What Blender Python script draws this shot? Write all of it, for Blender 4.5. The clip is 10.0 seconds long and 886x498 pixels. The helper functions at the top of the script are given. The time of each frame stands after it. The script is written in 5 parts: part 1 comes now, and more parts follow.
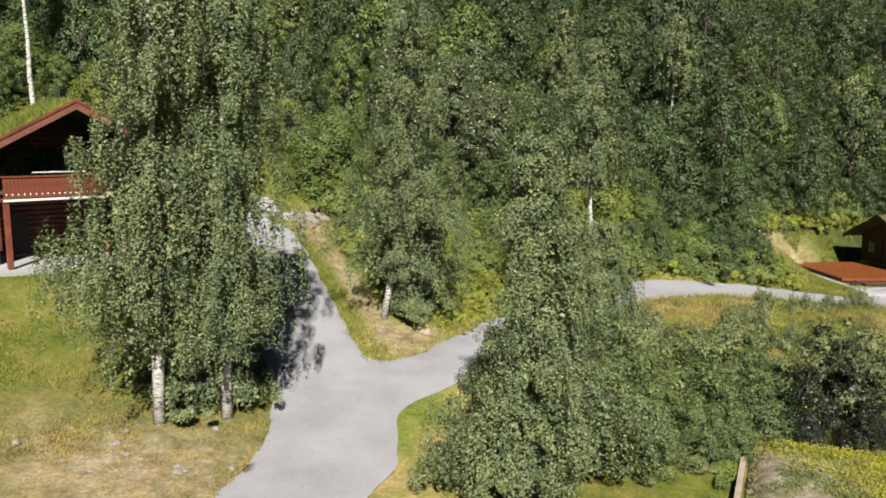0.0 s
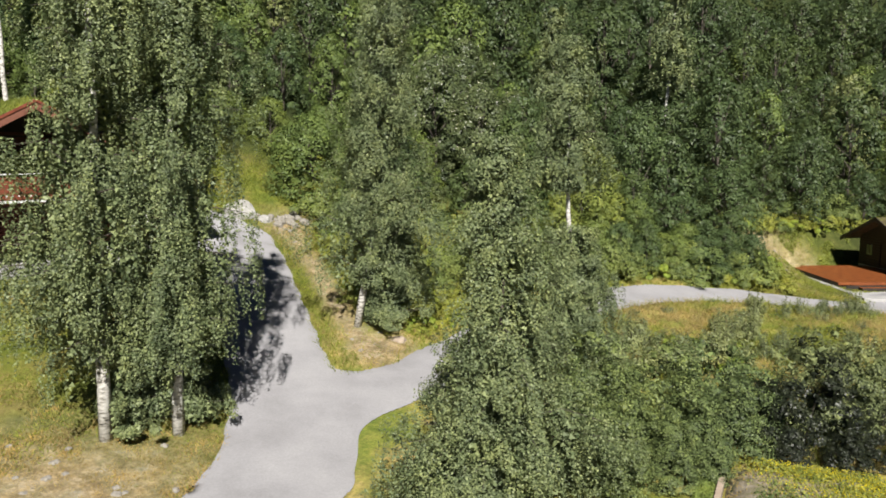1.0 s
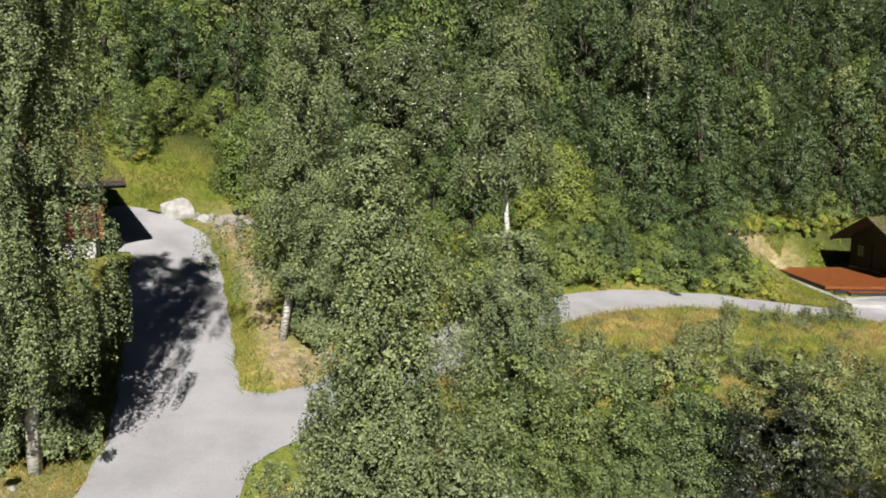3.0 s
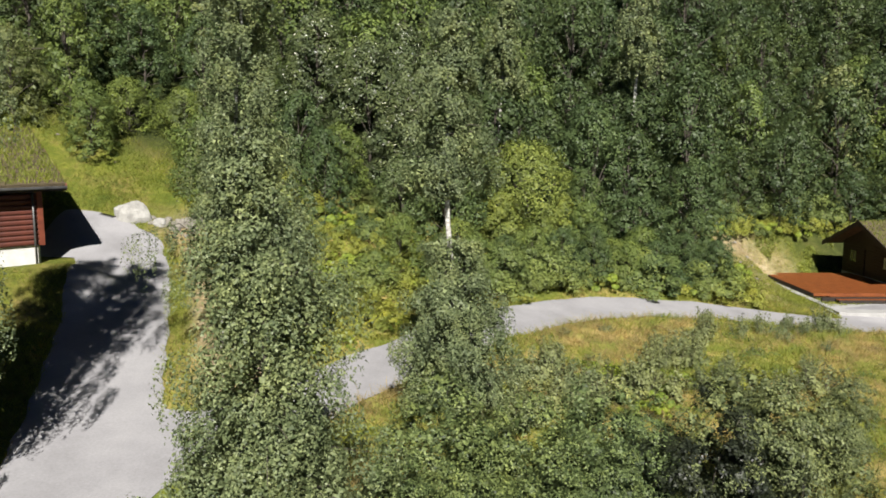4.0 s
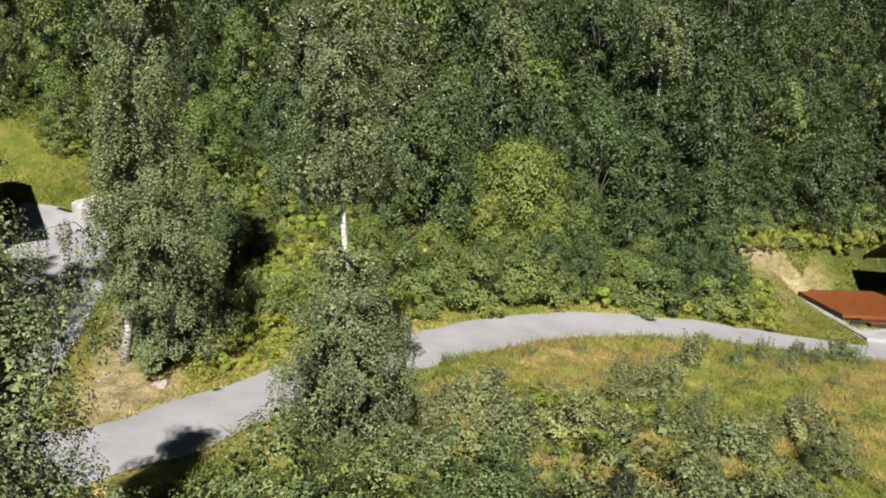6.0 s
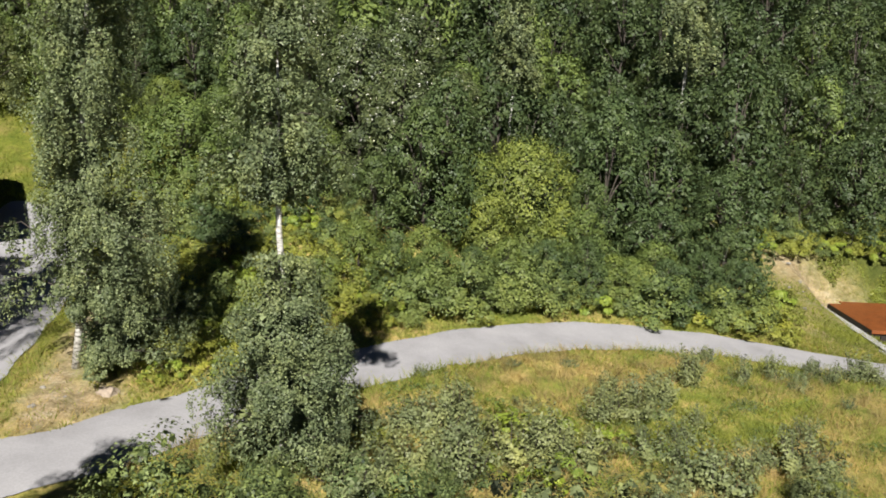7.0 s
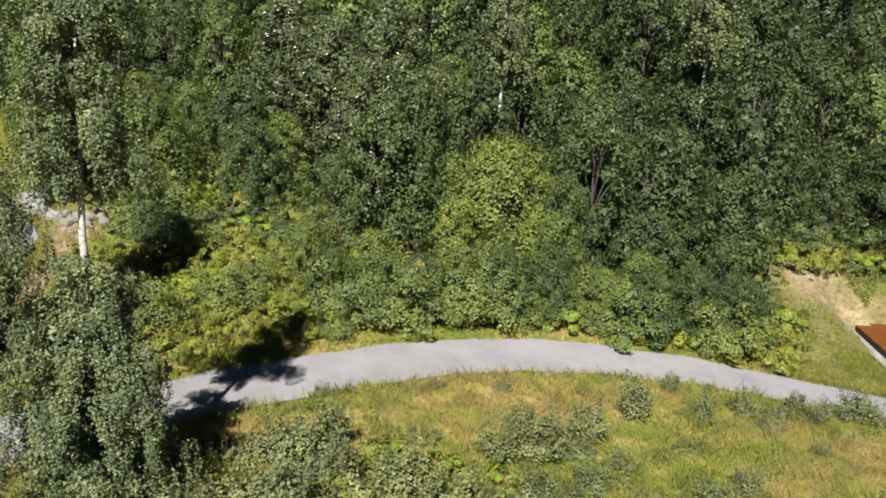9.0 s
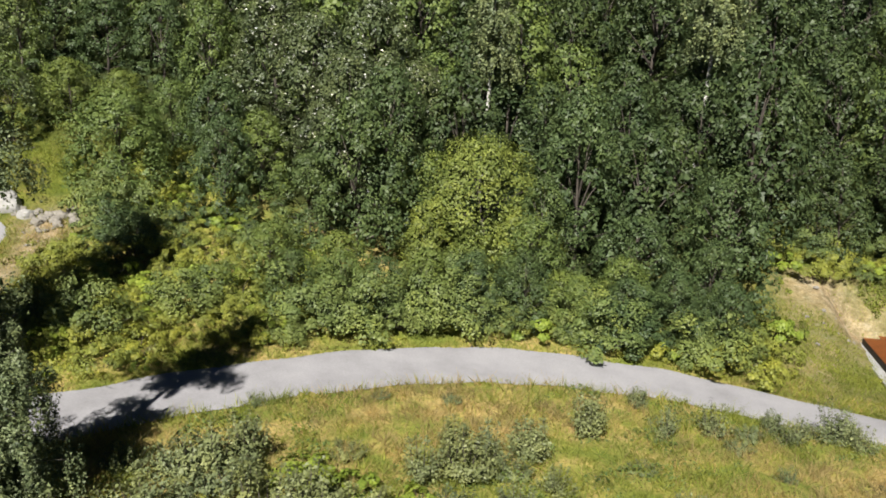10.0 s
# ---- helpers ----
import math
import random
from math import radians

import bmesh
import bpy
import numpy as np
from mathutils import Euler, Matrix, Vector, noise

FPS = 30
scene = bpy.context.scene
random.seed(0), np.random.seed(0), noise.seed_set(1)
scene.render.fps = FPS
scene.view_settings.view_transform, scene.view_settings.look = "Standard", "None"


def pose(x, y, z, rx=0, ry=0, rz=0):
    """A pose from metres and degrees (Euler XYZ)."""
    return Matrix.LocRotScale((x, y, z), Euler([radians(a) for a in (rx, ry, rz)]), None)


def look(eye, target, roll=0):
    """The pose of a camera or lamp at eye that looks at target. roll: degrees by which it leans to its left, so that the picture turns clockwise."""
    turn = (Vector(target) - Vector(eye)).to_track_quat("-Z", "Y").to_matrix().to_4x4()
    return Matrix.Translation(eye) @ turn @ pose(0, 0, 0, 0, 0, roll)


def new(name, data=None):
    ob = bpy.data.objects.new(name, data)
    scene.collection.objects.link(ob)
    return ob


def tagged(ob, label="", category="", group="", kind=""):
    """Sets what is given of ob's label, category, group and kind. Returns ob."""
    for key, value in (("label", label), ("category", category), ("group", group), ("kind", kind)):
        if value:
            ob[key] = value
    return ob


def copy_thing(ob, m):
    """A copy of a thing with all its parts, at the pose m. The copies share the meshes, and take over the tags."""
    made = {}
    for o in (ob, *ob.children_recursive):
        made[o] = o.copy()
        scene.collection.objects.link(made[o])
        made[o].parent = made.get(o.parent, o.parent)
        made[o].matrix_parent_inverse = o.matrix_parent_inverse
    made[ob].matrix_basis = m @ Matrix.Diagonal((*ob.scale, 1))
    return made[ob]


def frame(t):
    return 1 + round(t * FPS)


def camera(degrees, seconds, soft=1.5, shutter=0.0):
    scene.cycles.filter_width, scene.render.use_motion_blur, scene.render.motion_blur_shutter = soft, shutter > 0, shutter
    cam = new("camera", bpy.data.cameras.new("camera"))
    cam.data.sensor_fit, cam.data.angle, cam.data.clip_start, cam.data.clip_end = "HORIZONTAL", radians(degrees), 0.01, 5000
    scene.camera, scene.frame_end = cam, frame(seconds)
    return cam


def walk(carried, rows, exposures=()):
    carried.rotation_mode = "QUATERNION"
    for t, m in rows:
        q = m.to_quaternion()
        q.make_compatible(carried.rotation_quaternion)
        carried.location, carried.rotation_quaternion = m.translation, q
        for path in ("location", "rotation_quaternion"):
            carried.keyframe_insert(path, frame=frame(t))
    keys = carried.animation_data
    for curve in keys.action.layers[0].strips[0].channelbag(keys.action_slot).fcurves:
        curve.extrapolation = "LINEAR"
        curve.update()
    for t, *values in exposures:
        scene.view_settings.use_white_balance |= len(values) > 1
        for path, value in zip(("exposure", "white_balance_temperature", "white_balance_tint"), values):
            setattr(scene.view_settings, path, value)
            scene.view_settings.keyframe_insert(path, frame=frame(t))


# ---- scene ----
cam = camera(60.7, 10.0, soft=1.75)
METRES, EYE, TILT, LEAN, TURN = 29.0, 9.663, -8.0, 0.0, 0.0
ROWS = [
    (0.0, 0.0, 0.0, 0.0, 0.0, 0.0, -0.0),
    (0.5, 0.0235, 0.0234, 0.0034, 0.14, 0.05, 0.0),
    (1.0, 0.0425, 0.0438, 0.0067, 0.24, 0.06, -0.01),
    (1.5, 0.0611, 0.0672, 0.0103, 0.29, -0.02, -0.09),
    (2.0, 0.079, 0.0921, 0.0144, 0.33, -0.17, -0.15),
    (2.5, 0.1057, 0.1224, 0.0187, 0.43, -0.41, -0.15),
    (4.0, 0.2194, 0.2137, 0.032, 1.12, -0.34, -0.26),
    (4.5, 0.2624, 0.244, 0.0358, 1.98, -0.35, -0.47),
    (5.0, 0.3028, 0.2703, 0.0378, 2.76, -0.33, -0.76),
    (6.5, 0.4327, 0.3741, 0.0516, 8.35, -0.59, -2.25),
    (7.0, 0.4784, 0.4107, 0.0562, 10.06, -0.59, -2.57),
    (7.5, 0.5275, 0.4494, 0.0598, 11.73, -0.61, -2.85),
    (8.0, 0.5722, 0.4858, 0.0634, 13.18, -0.65, -3.16),
    (8.5, 0.6191, 0.5255, 0.0685, 14.75, -0.66, -3.44),
    (9.0, 0.6609, 0.5628, 0.0726, 16.29, -0.75, -3.7),
    (9.5, 0.7071, 0.6037, 0.078, 17.94, -0.85, -4.04),
    (10.0, 0.756, 0.6441, 0.0838, 19.53, -0.89, -4.23),
]
walk(cam, [(t, pose(0, 0, EYE, TILT, LEAN, TURN) @ pose(METRES * x, METRES * y, METRES * z, 90 + pitch, roll, yaw)) for t, x, y, z, yaw, pitch, roll in ROWS])

# ---- daylight ----
SUN_TRAVEL = Vector((-0.09, 1.0, 0.0)).normalized()
SUN_HEIGHT = radians(41)
world = bpy.data.worlds.new("sky")
scene.world = world
world.use_nodes = True
wn = world.node_tree.nodes
sky = wn.new("ShaderNodeTexSky")
sky.sky_type = "NISHITA"
sky.sun_disc = False
sky.sun_elevation = SUN_HEIGHT
sky.sun_rotation = math.atan2(-SUN_TRAVEL.x, -SUN_TRAVEL.y)
sky.air_density, sky.dust_density, sky.ozone_density = 0.10, 0.0, 8.0
world.node_tree.links.new(sky.outputs[0], wn["Background"].inputs[0])
wn["Background"].inputs[1].default_value = 0.05
sun_data = bpy.data.lights.new("sun", "SUN")
sun_data.energy, sun_data.angle, sun_data.color = 5.0, radians(0.55), (1.0, 0.96, 0.89)
sun = new("sun", sun_data)
ray = Vector((SUN_TRAVEL.x * math.cos(SUN_HEIGHT), SUN_TRAVEL.y * math.cos(SUN_HEIGHT), -math.sin(SUN_HEIGHT)))
sun.matrix_world = look(-ray * 100, (0, 0, 0))
scene.view_settings.exposure = 1.0


# ---- materials ----
def ramp(nt, fac, stops):
    n = nt.nodes.new("ShaderNodeValToRGB")
    els = n.color_ramp.elements
    while len(els) < len(stops):
        els.new(0.5)
    for e, (at, c) in zip(els, stops):
        e.position, e.color = at, (*c, 1)
    nt.links.new(fac, n.inputs[0])
    return n.outputs[0]


def noise_tex(nt, scale, detail=4.0, rough=0.6, coord="Object", distort=0.0):
    c = nt.nodes.new("ShaderNodeTexCoord")
    n = nt.nodes.new("ShaderNodeTexNoise")
    n.inputs["Scale"].default_value = scale
    n.inputs["Detail"].default_value = detail
    n.inputs["Roughness"].default_value = rough
    n.inputs["Distortion"].default_value = distort
    nt.links.new(c.outputs[coord], n.inputs["Vector"])
    return n.outputs[0]


def mix(nt, fac, a, b, mode="MIX"):
    n = nt.nodes.new("ShaderNodeMix")
    n.data_type, n.blend_type = "RGBA", mode
    for sock, v in ((n.inputs[0], fac), (n.inputs[6], a), (n.inputs[7], b)):
        if isinstance(v, (int, float)):
            sock.default_value = v
        elif isinstance(v, tuple):
            sock.default_value = (*v, 1)
        else:
            nt.links.new(v, sock)
    return n.outputs[2]


def surface(name, stops, scale=3.0, fine=40.0, rough=0.8, bump=0.3, fine_amount=0.35, coord="Object", metal=0.0):
    """Two scales of variation: broad stains by the ramp, fine grain on top, with relief."""
    m = bpy.data.materials.new(name)
    m.use_nodes = True
    nt = m.node_tree
    bsdf = nt.nodes["Principled BSDF"]
    broad = ramp(nt, noise_tex(nt, scale, 5, 0.6, coord), stops)
    grain = noise_tex(nt, fine, 3, 0.7, coord)
    g = ramp(nt, grain, [(0.25, (0.55, 0.55, 0.55)), (0.75, (1.35, 1.35, 1.35))])
    col = mix(nt, fine_amount, broad, mix(nt, 1.0, broad, g, "MULTIPLY"))
    nt.links.new(col, bsdf.inputs["Base Color"])
    bsdf.inputs["Roughness"].default_value = rough
    bsdf.inputs["Metallic"].default_value = metal
    if bump:
        b = nt.nodes.new("ShaderNodeBump")
        b.inputs["Strength"].default_value = bump
        b.inputs["Distance"].default_value = 0.02
        nt.links.new(grain, b.inputs["Height"])
        nt.links.new(b.outputs[0], bsdf.inputs["Normal"])
    return m


def leaf_material(name, dark, light, through_light=0.07, rough=0.5, hue=0.5, spread_of=0.52, flecks=0.0):
    """Leaves: tone differs from leaf to leaf, from bough to bough and from plant to plant; light passes through.
    flecks: the share of leaves that show their pale undersides."""
    m = bpy.data.materials.new(name)
    m.use_nodes = True
    nt = m.node_tree
    bsdf = nt.nodes["Principled BSDF"]
    geo = nt.nodes.new("ShaderNodeNewGeometry")
    info = nt.nodes.new("ShaderNodeObjectInfo")
    mid = [(a + b) / 2 for a, b in zip(dark, light)]
    lo = tuple(c + (a - c) * spread_of for a, c in zip(dark, mid))
    hi = tuple(c + (b - c) * spread_of for b, c in zip(light, mid))
    stops = [(0.0, lo), (1.0, hi)]
    if flecks:
        stops = [(0.0, lo), (1.0 - flecks - 0.002, hi), (1.0 - flecks, (0.42, 0.43, 0.37)), (1.0, (0.55, 0.55, 0.50))]
    leaf = ramp(nt, geo.outputs["Random Per Island"], stops)
    bough = ramp(nt, noise_tex(nt, 0.95, 3, 0.55), [(0.30, (0.66, 0.70, 0.78)), (0.50, (1.0, 1.0, 1.0)), (0.70, (1.34, 1.26, 1.08))])
    leaf = mix(nt, 1.0, leaf, bough, "MULTIPLY")
    plant = ramp(nt, info.outputs["Random"], [(0.0, (0.72, 0.80, 0.80)), (0.5, (1.0, 1.0, 1.0)), (1.0, (1.22, 1.12, 0.80))])
    col = mix(nt, hue, leaf, mix(nt, 1.0, leaf, plant, "MULTIPLY"))
    nt.links.new(col, bsdf.inputs["Base Color"])
    bsdf.inputs["Roughness"].default_value = rough
    bsdf.inputs["Specular IOR Level"].default_value = 0.22
    tr = nt.nodes.new("ShaderNodeBsdfTranslucent")
    nt.links.new(mix(nt, 1.0, col, (1.25, 1.3, 0.6), "MULTIPLY"), tr.inputs["Color"])
    ms = nt.nodes.new("ShaderNodeMixShader")
    ms.inputs[0].default_value = through_light
    nt.links.new(bsdf.outputs[0], ms.inputs[1])
    nt.links.new(tr.outputs[0], ms.inputs[2])
    nt.links.new(ms.outputs[0], nt.nodes["Material Output"].inputs["Surface"])
    return m


M_BIRCH_LEAF = leaf_material("birch_leaf", (0.036, 0.054, 0.022), (0.204, 0.240, 0.112), 0.08, 0.5, 0.15, 0.85)
# near-black leaf colour that stands in for shade inside the thicket
M_SHADE_LEAF = leaf_material("shade_leaf", (0.004, 0.006, 0.0035), (0.034, 0.041, 0.024), 0.03, 0.42, 0.2, 0.95)
M_DARK_LEAF = leaf_material("alder_leaf", (0.023, 0.045, 0.015), (0.098, 0.134, 0.050))
M_MID_LEAF = leaf_material("hazel_leaf", (0.044, 0.076, 0.0165), (0.154, 0.194, 0.055))
M_BRIGHT_LEAF = leaf_material("bramble_leaf", (0.085, 0.112, 0.018), (0.275, 0.285, 0.058), 0.10, 0.5, 0.6)
M_BUSH_LEAF = leaf_material("bush_leaf", (0.056, 0.086, 0.023), (0.188, 0.226, 0.070))
M_GREY_LEAF = leaf_material("willow_leaf", (0.052, 0.070, 0.026), (0.170, 0.196, 0.085))
M_MAPLE_LEAF = leaf_material("maple_leaf", (0.066, 0.098, 0.018), (0.204, 0.232, 0.056))
M_ALDER_LEAF = leaf_material("broad_alder_leaf", (0.010, 0.021, 0.007), (0.156, 0.200, 0.074), 0.05, 0.5, 0.4, 0.97)
M_WILLOW_BUSH_LEAF = leaf_material("willow_bush_leaf", (0.016, 0.026, 0.009), (0.176, 0.206, 0.090), 0.05, 0.5, 0.4, 0.95)
M_SAPLING_LEAF = leaf_material("sapling_leaf", (0.070, 0.090, 0.036), (0.222, 0.248, 0.112))
M_ASPEN_LEAF = leaf_material("aspen_leaf", (0.038, 0.058, 0.022), (0.124, 0.146, 0.066), 0.06, 0.4, 0.3, flecks=0.022)
# the alder_leaf colours taken about a fifth darker, for the far trees
M_DEEP_LEAF = leaf_material("far_alder_leaf", (0.018, 0.035, 0.012), (0.076, 0.104, 0.040))
M_FERN = leaf_material("fern_leaf", (0.077, 0.126, 0.014), (0.238, 0.287, 0.0455))
M_DRY_GRASS = leaf_material("dry_grass_blade", (0.235, 0.172, 0.066), (0.42, 0.325, 0.145), 0.4, 0.7)
M_GRASS = leaf_material("grass_blade", (0.115, 0.152, 0.0239), (0.279, 0.295, 0.0678), 0.4, 0.6)
M_FLOWER = leaf_material("yellow_flower", (0.36, 0.30, 0.010), (0.55, 0.46, 0.02), 0.2, 0.6, 0.2)


def bark_material():
    m = bpy.data.materials.new("birch_bark")
    m.use_nodes = True
    nt = m.node_tree
    bsdf = nt.nodes["Principled BSDF"]
    c = nt.nodes.new("ShaderNodeTexCoord")
    mp = nt.nodes.new("ShaderNodeMapping")
    mp.inputs["Scale"].default_value = (3.0, 3.0, 9.0)
    nt.links.new(c.outputs["Object"], mp.inputs["Vector"])
    n = nt.nodes.new("ShaderNodeTexNoise")
    n.inputs["Scale"].default_value, n.inputs["Detail"].default_value = 1.6, 5
    nt.links.new(mp.outputs[0], n.inputs["Vector"])
    col = ramp(nt, n.outputs[0], [(0.33, (0.0245, 0.021, 0.0175)), (0.44, (0.294, 0.28, 0.252)), (0.57, (0.504, 0.49, 0.462)), (0.8, (0.56, 0.546, 0.518))])
    nt.links.new(col, bsdf.inputs["Base Color"])
    bsdf.inputs["Roughness"].default_value = 0.75
    return m


M_BIRCH_BARK = bark_material()
M_BARK = surface("grey_bark", [(0.3, (0.0315, 0.0252, 0.0189)), (0.7, (0.084, 0.07, 0.056))], 4, 30, 0.9, 0.5)
M_GRAVEL = surface("packed_gravel", [(0.30, (0.205, 0.200, 0.208)), (0.5, (0.252, 0.247, 0.258)), (0.72, (0.294, 0.288, 0.297))], 0.45, 14, 0.95, 0.35, 0.3)
M_LOG = surface("red_stained_log", [(0.3, (0.049, 0.0112, 0.007)), (0.7, (0.105, 0.0238, 0.0119))], 2.5, 25, 0.6, 0.25)
M_BOARD = surface("red_brown_board", [(0.3, (0.105, 0.0224, 0.0105)), (0.7, (0.189, 0.0455, 0.0196))], 3, 30, 0.6, 0.2)
M_FASCIA = surface("weathered_verge_board", [(0.3, (0.112, 0.0385, 0.0224)), (0.7, (0.182, 0.07, 0.042))], 3, 30, 0.7, 0.2)
M_PLASTER = surface("white_plaster", [(0.3, (0.48, 0.472, 0.456)), (0.7, (0.624, 0.616, 0.6))], 2.0, 30, 0.85, 0.15)
M_CONCRETE = surface("pale_concrete", [(0.3, (0.28, 0.275, 0.27)), (0.7, (0.37, 0.365, 0.36))], 1.2, 25, 0.9, 0.2)
M_DECK = surface("orange_stained_deck", [(0.3, (0.130, 0.034, 0.007)), (0.7, (0.222, 0.064, 0.013))], 2.0, 25, 0.55, 0.2)
M_DARK_WOOD = surface("dark_brown_timber", [(0.3, (0.0098, 0.0063, 0.0042)), (0.7, (0.0238, 0.014, 0.0091))], 3, 30, 0.7, 0.25)
M_SOIL = surface("sod_soil", [(0.3, (0.049, 0.035, 0.021)), (0.7, (0.098, 0.077, 0.0385))], 3, 25, 0.95, 0.5)
M_ROCK = surface("pale_granite", [(0.3, (0.21, 0.203, 0.189)), (0.7, (0.364, 0.357, 0.336))], 2.0, 18, 0.9, 0.5)
M_WHITE = surface("white_paint", [(0.3, (0.576, 0.576, 0.56)), (0.7, (0.656, 0.656, 0.64))], 3, 30, 0.5, 0.05)
M_METAL = surface("zinc_gutter", [(0.3, (0.07, 0.07, 0.07)), (0.7, (0.14, 0.14, 0.14))], 3, 30, 0.45, 0.05, metal=0.6)


def glass_material():
    m = bpy.data.materials.new("window_glass")
    m.use_nodes = True
    b = m.node_tree.nodes["Principled BSDF"]
    b.inputs["Base Color"].default_value = (0.02, 0.025, 0.03, 1)
    b.inputs["Roughness"].default_value = 0.06
    b.inputs["Specular IOR Level"].default_value = 0.8
    return m


M_GLASS = glass_material()


# ---- the lie of the land ----
K = 1.0943


def soft(v, w=2.5):
    return w * np.log1p(np.exp(np.clip(v / w, -30, 30)))


def height(x, y):
    """Ground height: a site that falls to the east, with a steep wooded hillside to the north."""
    x, y = np.asarray(x, float) / K, np.asarray(y, float) / K
    a, b = np.clip(x, -20, 34) / 10, (np.clip(y, 16, 54) - 32) / 10
    z = 1.148 - 1.279 * a + 0.972 * b + 0.245 * a * a - 0.598 * a * b + 0.185 * b * b
    foot = 46 + 0.35 * np.clip(x - 8, 0, 30) - 0.1 * np.clip(8 - x, 0, 30)
    hill = 0.40 * soft(np.minimum(y, 190) - foot) + 0.22 * soft(np.minimum(y, 190) - foot - 14, 4.0)
    z = K * (z + hill)
    x, y = x * K, y * K
    # a shallow hollow in the wooded slope
    z = z - 2.7 * np.exp(-((x - 14.0) / 8.5) ** 2) * np.clip((y - 51) / 13, 0, 1) * (1 - np.clip((y - 84) / 22, 0, 1))
    # level places dug for the cabin and the house
    for cx, cy, ax, ay, x0, x1, y0, y1, level, ease in ((36.6, 61.4, 0.10, -0.995, -4.2, 5.5, -1.5, 8.5, -0.75, 3.0), (30.0, 62.4, 0.0, -1.0, -1.9, 9.4, -0.2, 9.0, -0.82, 2.2), (-12.3, 39.5, -0.72, -0.69, -0.5, 16.0, -9.5, 2.6, 4.15, 2.5)):
        u, v = (x - cx) * ax + (y - cy) * ay, -(x - cx) * ay + (y - cy) * ax
        d = np.hypot(np.maximum(np.maximum(x0 - u, u - x1), 0), np.maximum(np.maximum(y0 - v, v - y1), 0))
        w = np.clip(1 - d / ease, 0, 1)
        w = w * w * (3 - 2 * w)
        z = z * (1 - w) + level * w
    return z


def ground_z(x, y):
    return float(height(x, y))


BRANCH = [(-3.4, 25.5), (-1.6, 27.6), (0.3, 29.8), (1.75, 32.3), (3.3, 34.8), (5.1, 37.6), (7.0, 40.3), (9.1, 42.8), (11.2, 44.9), (13.6, 46.7),
          (16.5, 48.2), (21.1, 49.6), (25.2, 49.8), (28.7, 49.8), (36, 50.5), (60, 53)]
DRIVE = [(-4.8, -30), (-4.3, 10), (-4.05, 18.9), (-3.35, 21.5), (-3.7, 25), (-5.0, 28.8), (-6.0, 31.6), (-7.3, 35.4), (-9.3, 41.0), (-10.6, 43.6)]


BARE = [(-1.5, 30.6), (-2.5, 32.6), (-3.8, 36.2), (-5.9, 41.7), (-8.1, 46.2)]


def line_distance(x, y, line):
    x, y = np.asarray(x, float), np.asarray(y, float)
    best = np.full(x.shape, 1e9)
    for (ax, ay), (bx, by) in zip(line, line[1:]):
        dx, dy = bx - ax, by - ay
        s = np.clip(((x - ax) * dx + (y - ay) * dy) / (dx * dx + dy * dy), 0, 1)
        best = np.minimum(best, np.hypot(x - ax - s * dx, y - ay - s * dy))
    return best


def road_gap(x, y):
    """Distance from the gravel's edge, negative on it; the junction is rounded."""
    x, y = np.asarray(x, float), np.asarray(y, float)
    w = 0.05 * np.sin(x * 1.7 + y * 0.9) + 0.05 * np.sin(y * 2.3 - x)
    a = line_distance(x, y, DRIVE) - 1.98
    b = line_distance(x, y, BRANCH) - 1.50
    h = np.clip(0.5 + 0.5 * (b - a) / 1.6, 0, 1)
    d = b * (1 - h) + a * h - 1.6 * h * (1 - h)
    pad = np.hypot((x + 12.3) / 1.1, (y - 43.6) / 0.95) - 2.7
    apron = np.maximum(np.abs(x - 33.5) - 4.0, np.abs(y - 52.0 - 0.25 * (x - 32)) - 2.0)
    return np.minimum(np.minimum(d, pad), apron) + w


# ---- mesh helpers ----
def mesh_from(name, verts, faces, mat, smooth=False):
    me = bpy.data.meshes.new(name)
    me.from_pydata([tuple(v) for v in verts], [], faces)
    me.materials.append(mat)
    if smooth:
        me.shade_smooth()
    me.update()
    return me


def flakes(name, corners, mat):
    """A mesh of loose leaves or blades with three or four corners each; corners is (n, 3 or 4, 3)."""
    n, k = corners.shape[:2]
    me = bpy.data.meshes.new(name)
    me.vertices.add(n * k)
    me.vertices.foreach_set("co", np.ascontiguousarray(corners, dtype=np.float32).ravel())
    me.loops.add(n * k)
    me.loops.foreach_set("vertex_index", np.arange(n * k, dtype=np.int32))
    me.polygons.add(n)
    me.polygons.foreach_set("loop_start", np.arange(0, n * k, k, dtype=np.int32))
    me.update(calc_edges=True)
    me.materials.append(mat)
    return me


def unit(v):
    return v / np.maximum(np.linalg.norm(v, axis=-1, keepdims=True), 1e-9)


def leaves(rng, at, face, size, slim=0.36, whole=False):
    """Corners of a leaf at each place, turned to the direction face; whole leaves are lozenges folded along the rib, the rest small triangles."""
    n = len(at)
    face = unit(face)
    t = unit(np.cross(face, rng.normal(size=(n, 3))))
    b = np.cross(face, t)
    s = size * rng.uniform(0.65, 1.35, (n, 1))
    if whole:
        fold = face * s * 0.14
        return np.stack([at - t * s * 0.5, at + b * s * slim + fold, at + t * s * 0.5, at - b * s * slim + fold], 1)
    return np.stack([at - t * s * 0.4 - b * s * slim * 1.1, at - t * s * 0.4 + b * s * slim * 1.1, at + t * s * 0.62], 1)


def part(name, me, parent, label=""):
    if isinstance(me, bmesh.types.BMesh):
        data = bpy.data.meshes.new(name)
        me.to_mesh(data)
        me.free()
        me = data
    ob = new(name, me)
    ob.parent = parent
    if label:
        tagged(ob, label)
    return ob


